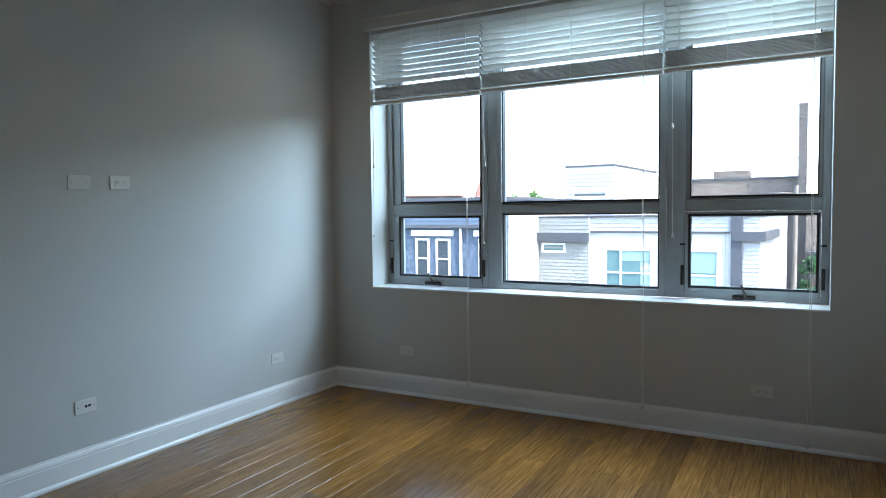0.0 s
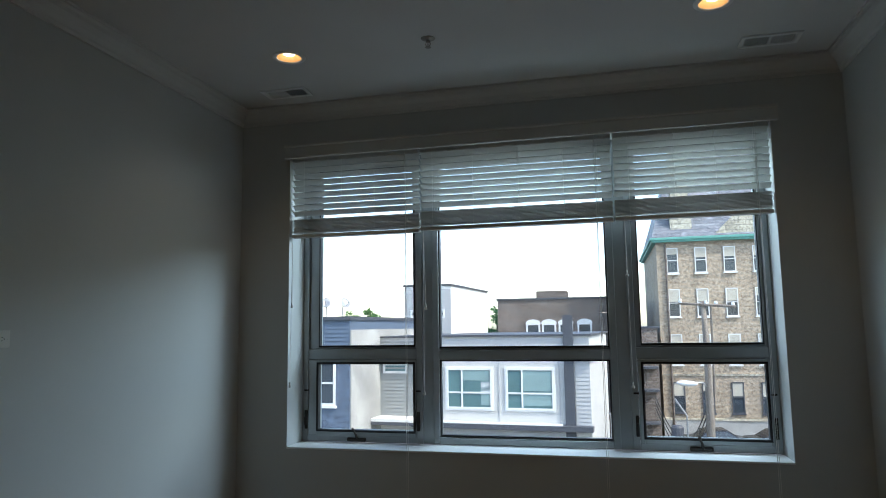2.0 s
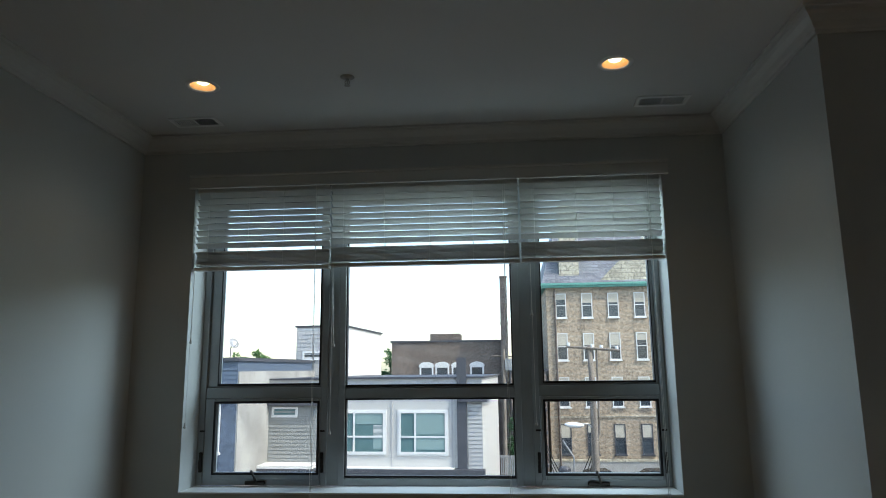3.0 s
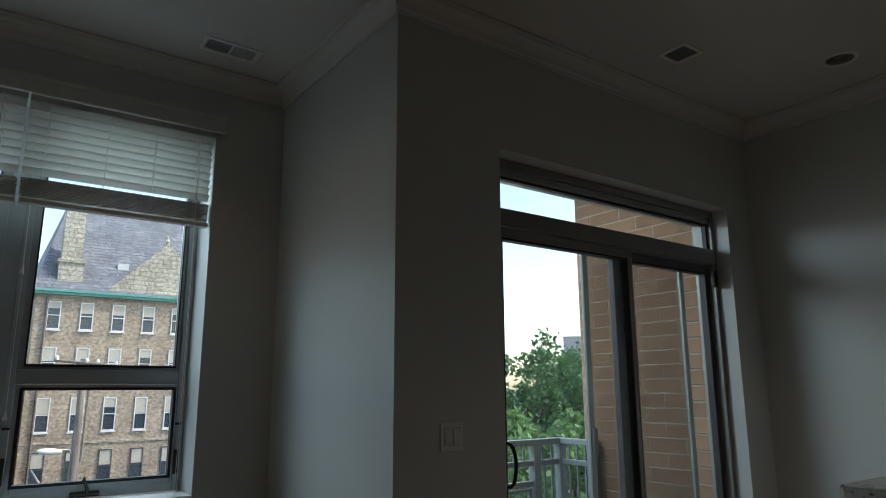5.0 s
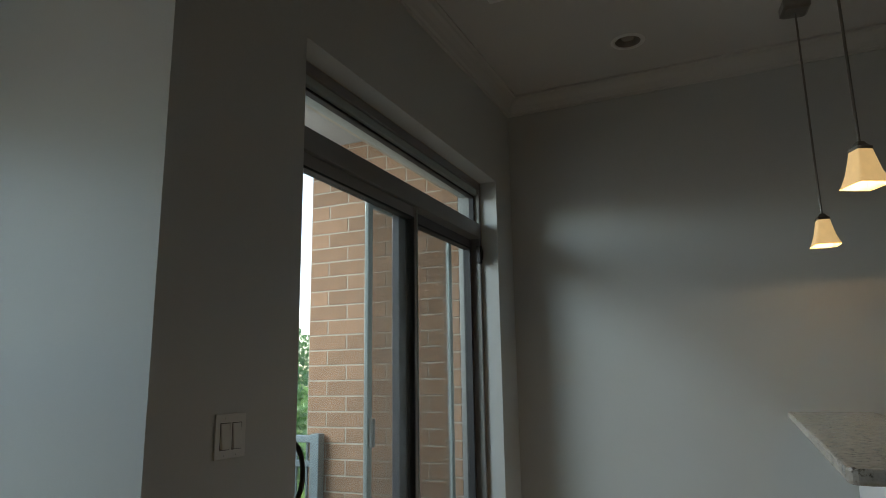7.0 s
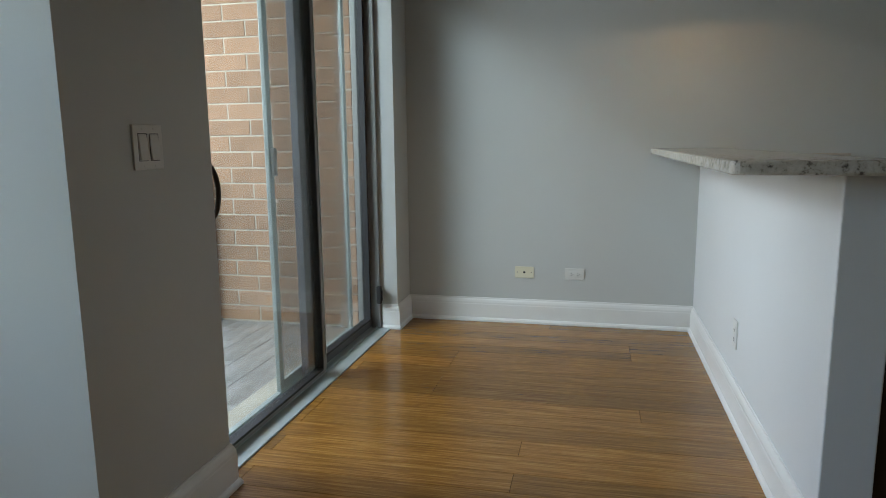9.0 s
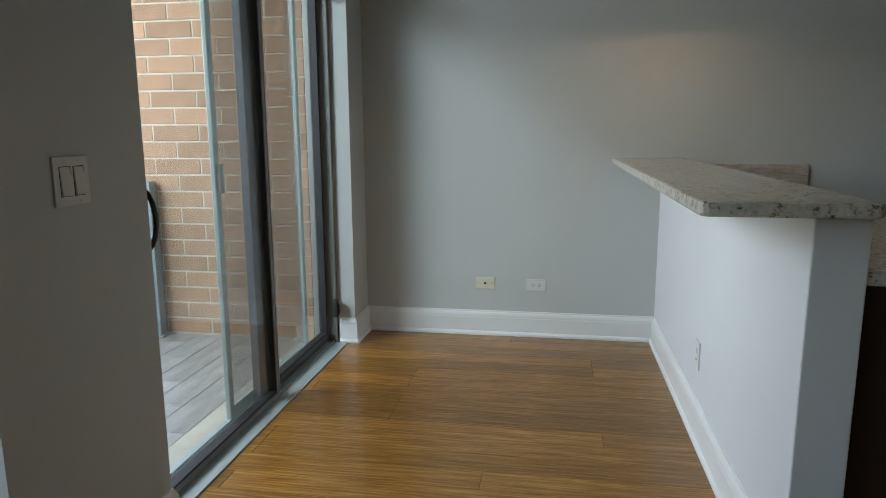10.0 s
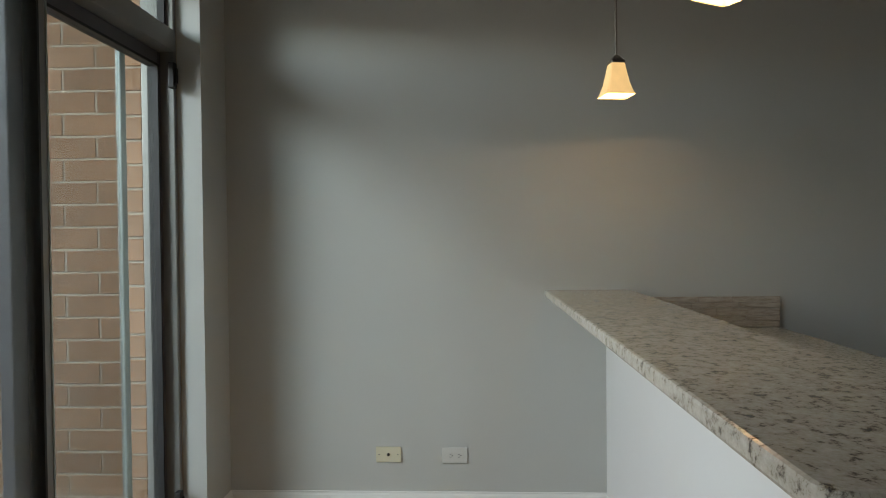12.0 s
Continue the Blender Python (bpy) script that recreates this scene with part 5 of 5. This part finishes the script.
# ---- trees ----
def tree(x, y, height, spread, leaf, count, label, seed, low=0.28):
    rnd = random.Random(seed)
    t = thing("tree", label, "tree", pose(x, y, GZ), group="trees beyond the balcony")
    bm = bmesh.new()
    top = Vector((rnd.uniform(-0.5, 0.5), rnd.uniform(-0.5, 0.5), height * 0.8))
    tube(bm, [(0, 0, 0), (0.1, 0.05, height * 0.25), tuple(top * 0.6), tuple(top)], height * 0.024, height * 0.006, 9)
    lobes = []
    for k in range(15):
        a, h = rnd.uniform(0, 2 * math.pi), height * rnd.uniform(low, 0.86)
        reach = spread * (0.35 + 0.65 * math.sin(math.pi * min(1, max(0.15, (h / height - low + 0.12) / (1.05 - low))))) * rnd.uniform(0.45, 0.85)
        tip = Vector((reach * math.cos(a), reach * math.sin(a), h + height * 0.08))
        tube(bm, [(0.05, 0.02, h * 0.62), tuple(tip * 0.55 + Vector((0, 0, h * 0.33))), tuple(tip)], height * 0.009, height * 0.002, 5)
        lobes.append((tip, spread * rnd.uniform(0.24, 0.42)))
    lobes.append((Vector((top.x, top.y, height * 0.9)), spread * 0.32))
    part("trunk", bm, M_BARK, t, "dark branching trunk")
    verts, faces = [], []
    clumps = []
    for c, r in lobes:
        for _ in range(9):
            d = Vector((rnd.gauss(0, 1), rnd.gauss(0, 1), rnd.gauss(0, 0.8))).normalized()
            clumps.append((c + d * r * rnd.uniform(0.6, 1.05), r * rnd.uniform(0.22, 0.45)))
    for _ in range(count):
        c, r = clumps[rnd.randrange(len(clumps))]
        p = c + Vector((rnd.gauss(0, 0.55), rnd.gauss(0, 0.55), rnd.gauss(0, 0.4))) * r
        n = Vector((rnd.gauss(0, 1), rnd.gauss(0, 1), abs(rnd.gauss(0.6, 0.8)))).normalized()
        u = n.orthogonal().normalized()
        u = Matrix.Rotation(rnd.uniform(0, 6.28), 3, n) @ u
        v = n.cross(u)
        s = rnd.uniform(0.10, 0.20)
        i = len(verts)
        verts += [p - u * s, p + v * s * 0.55, p + u * s, p - v * s * 0.55]
        faces.append((i, i + 1, i + 2, i + 3))
    me = bpy.data.meshes.new("crown")
    me.from_pydata(verts, [], faces)
    me.materials.append(leaf)
    ob = new("crown", me)
    ob.parent = t
    return t


tree(24.5, 27.5, 8.8, 5.6, M_LEAFDARK, 11000, "large dark green broadleaf tree in full leaf", 3)
tree(31.0, 28.5, 9.8, 6.2, M_LEAFDARK, 11000, "tall dark green broadleaf tree in full leaf", 5)
tree(19.0, 29.5, 8.2, 5.0, M_LEAFMID, 10000, "rounded mid-green broadleaf tree in full leaf", 7)
tree(28.5, 21.5, 7.4, 4.6, M_LEAFDARK, 9000, "green broadleaf tree in full leaf", 9)
tree(14.6, 15.2, 7.1, 2.6, M_LEAFLIGHT, 7000, "young light green tree near the building", 11, low=0.52)
tree(18.5, 14.6, 7.3, 3.0, M_LEAFLIGHT, 8000, "airy light green tree near the building", 13, low=0.52)
tree(15.2, 20.5, 7.2, 3.2, M_LEAFLIGHT, 7000, "light green tree by the parking lot", 15, low=0.3)
tree(38.0, 36.0, 10.4, 6.5, M_LEAFDARK, 9000, "tall dark tree in the distance", 17)
tree(-10.3, 62.0, 10.4, 3.0, M_LEAFDARK, 6000, "dark green tree behind the rooftops", 19)
tree(-20.3, 52.0, 9.9, 2.4, M_LEAFMID, 5000, "green tree behind the rooftops", 21)
tree(-17.5, 24.5, 6.6, 2.2, M_LEAFLIGHT, 4000, "light green street tree beside the blue house", 23)
tree(0.85, 43.0, 5.6, 0.7, M_LEAFDARK, 1800, "narrow climbing greenery in the alley", 25, low=0.2)
tree(-14.5, 43.5, 8.9, 1.3, M_LEAFLIGHT, 3000, "small light green tree between the rooftops", 27)
tower = thing("far_tower_block", "pale far apartment block above the trees", "building", pose(63, 58, 0, 0, 0, 42))
part("wall", boxes((-3, 3, -3, 3, GZ, 7.4)), M_PALEPANEL, tower)
for r in range(3):
    for k in range(3):
        far_window(tower, -2.5 + k * 1.8, -1.3 + k * 1.8, 1.2 + r * 2.0, 2.4 + r * 2.0, -3.003, 0.08, sill=False)

# ---- pieces: floor planks, balcony tiles, bricks ----
PW = 0.128
plank_meshes = {}


def piece(name, dims, bevel, material, parent, at):
    key = (name, *(round(d, 3) for d in dims))
    if key not in plank_meshes:
        me = bpy.data.meshes.new(name)
        bm = box(bmesh.new(), -dims[0] / 2, dims[0] / 2, -dims[1] / 2, dims[1] / 2, -dims[2] / 2, dims[2] / 2, bevel=bevel, seg=1)
        bm.to_mesh(me)
        bm.free()
        me.materials.append(material)
        plank_meshes[key] = me
    ob = new(name, plank_meshes[key])
    ob.parent = parent
    ob.matrix_basis = at
    return ob


rnd = random.Random(4)
nrow = int((XF - XL) / PW) + 1
for i in range(nrow):
    x0 = XL + i * PW
    x1 = min(x0 + PW, XF)
    top_y = YW if x0 < XA - 0.02 else YB + 0.077
    y = YS - rnd.choice((0.0, 0.45, 0.9, 1.35))
    while y < top_y - 0.01:
        y1 = min(y + 1.80, top_y)
        a = max(y, YS)
        if y1 - a > 0.02:
            piece("plank", (x1 - x0 - 0.0008, round(y1 - a, 3) - 0.0008, 0.0175), 0.0012, M_FLOOR, floor, pose((x0 + x1) / 2, (a + y1) / 2, -0.00875))
        y = y1
for i in range(9):
    y0 = DY + 0.142 + i * 0.172
    x = 1.32 - (0.0, 0.55, 0.28)[i % 3]
    while x < 3.9:
        a, b = max(x, 1.32), min(x + 0.9, 3.907)
        if b - a > 0.03:
            piece("tile", (b - a - 0.003, 0.169, 0.012), 0.001, M_TILE, balcony, pose((a + b) / 2, y0 + 0.086, BF - 0.006))
        x += 0.9
BW, BH = 0.305, 0.1016
reveal = tagged(part("brick_reveal", boxes((DR - 0.004, DR - 0.0005, DY + 0.142, 3.860, BF + 0.05, DTOP)), M_MORTAR), "narrow brick reveal beside the balcony door", "brick wall", kind="structure")
for i in range(24):
    piece("brick", (0.012, 0.108, BH - 0.010), 0.0025, M_BRICK, reveal, pose(DR - 0.007, 3.802, BF + 0.06 + i * BH + BH / 2))
for i in range(32):
    z = BF + 0.008 + i * BH
    y = 4.968
    first_len = BW if i % 2 else BW / 2
    k = 0
    while y > 3.87:
        ln = first_len if k == 0 else BW
        y0 = max(y - ln, 3.862)
        if y - y0 > 0.03:
            piece("brick", (0.05, y - y0 - 0.009, BH - 0.009), 0.0025, M_BRICK, brick_wall, pose(3.9295 + rnd.uniform(-0.001, 0.001), (y + y0) / 2, z + BH / 2))
        y, k = y - ln, k + 1
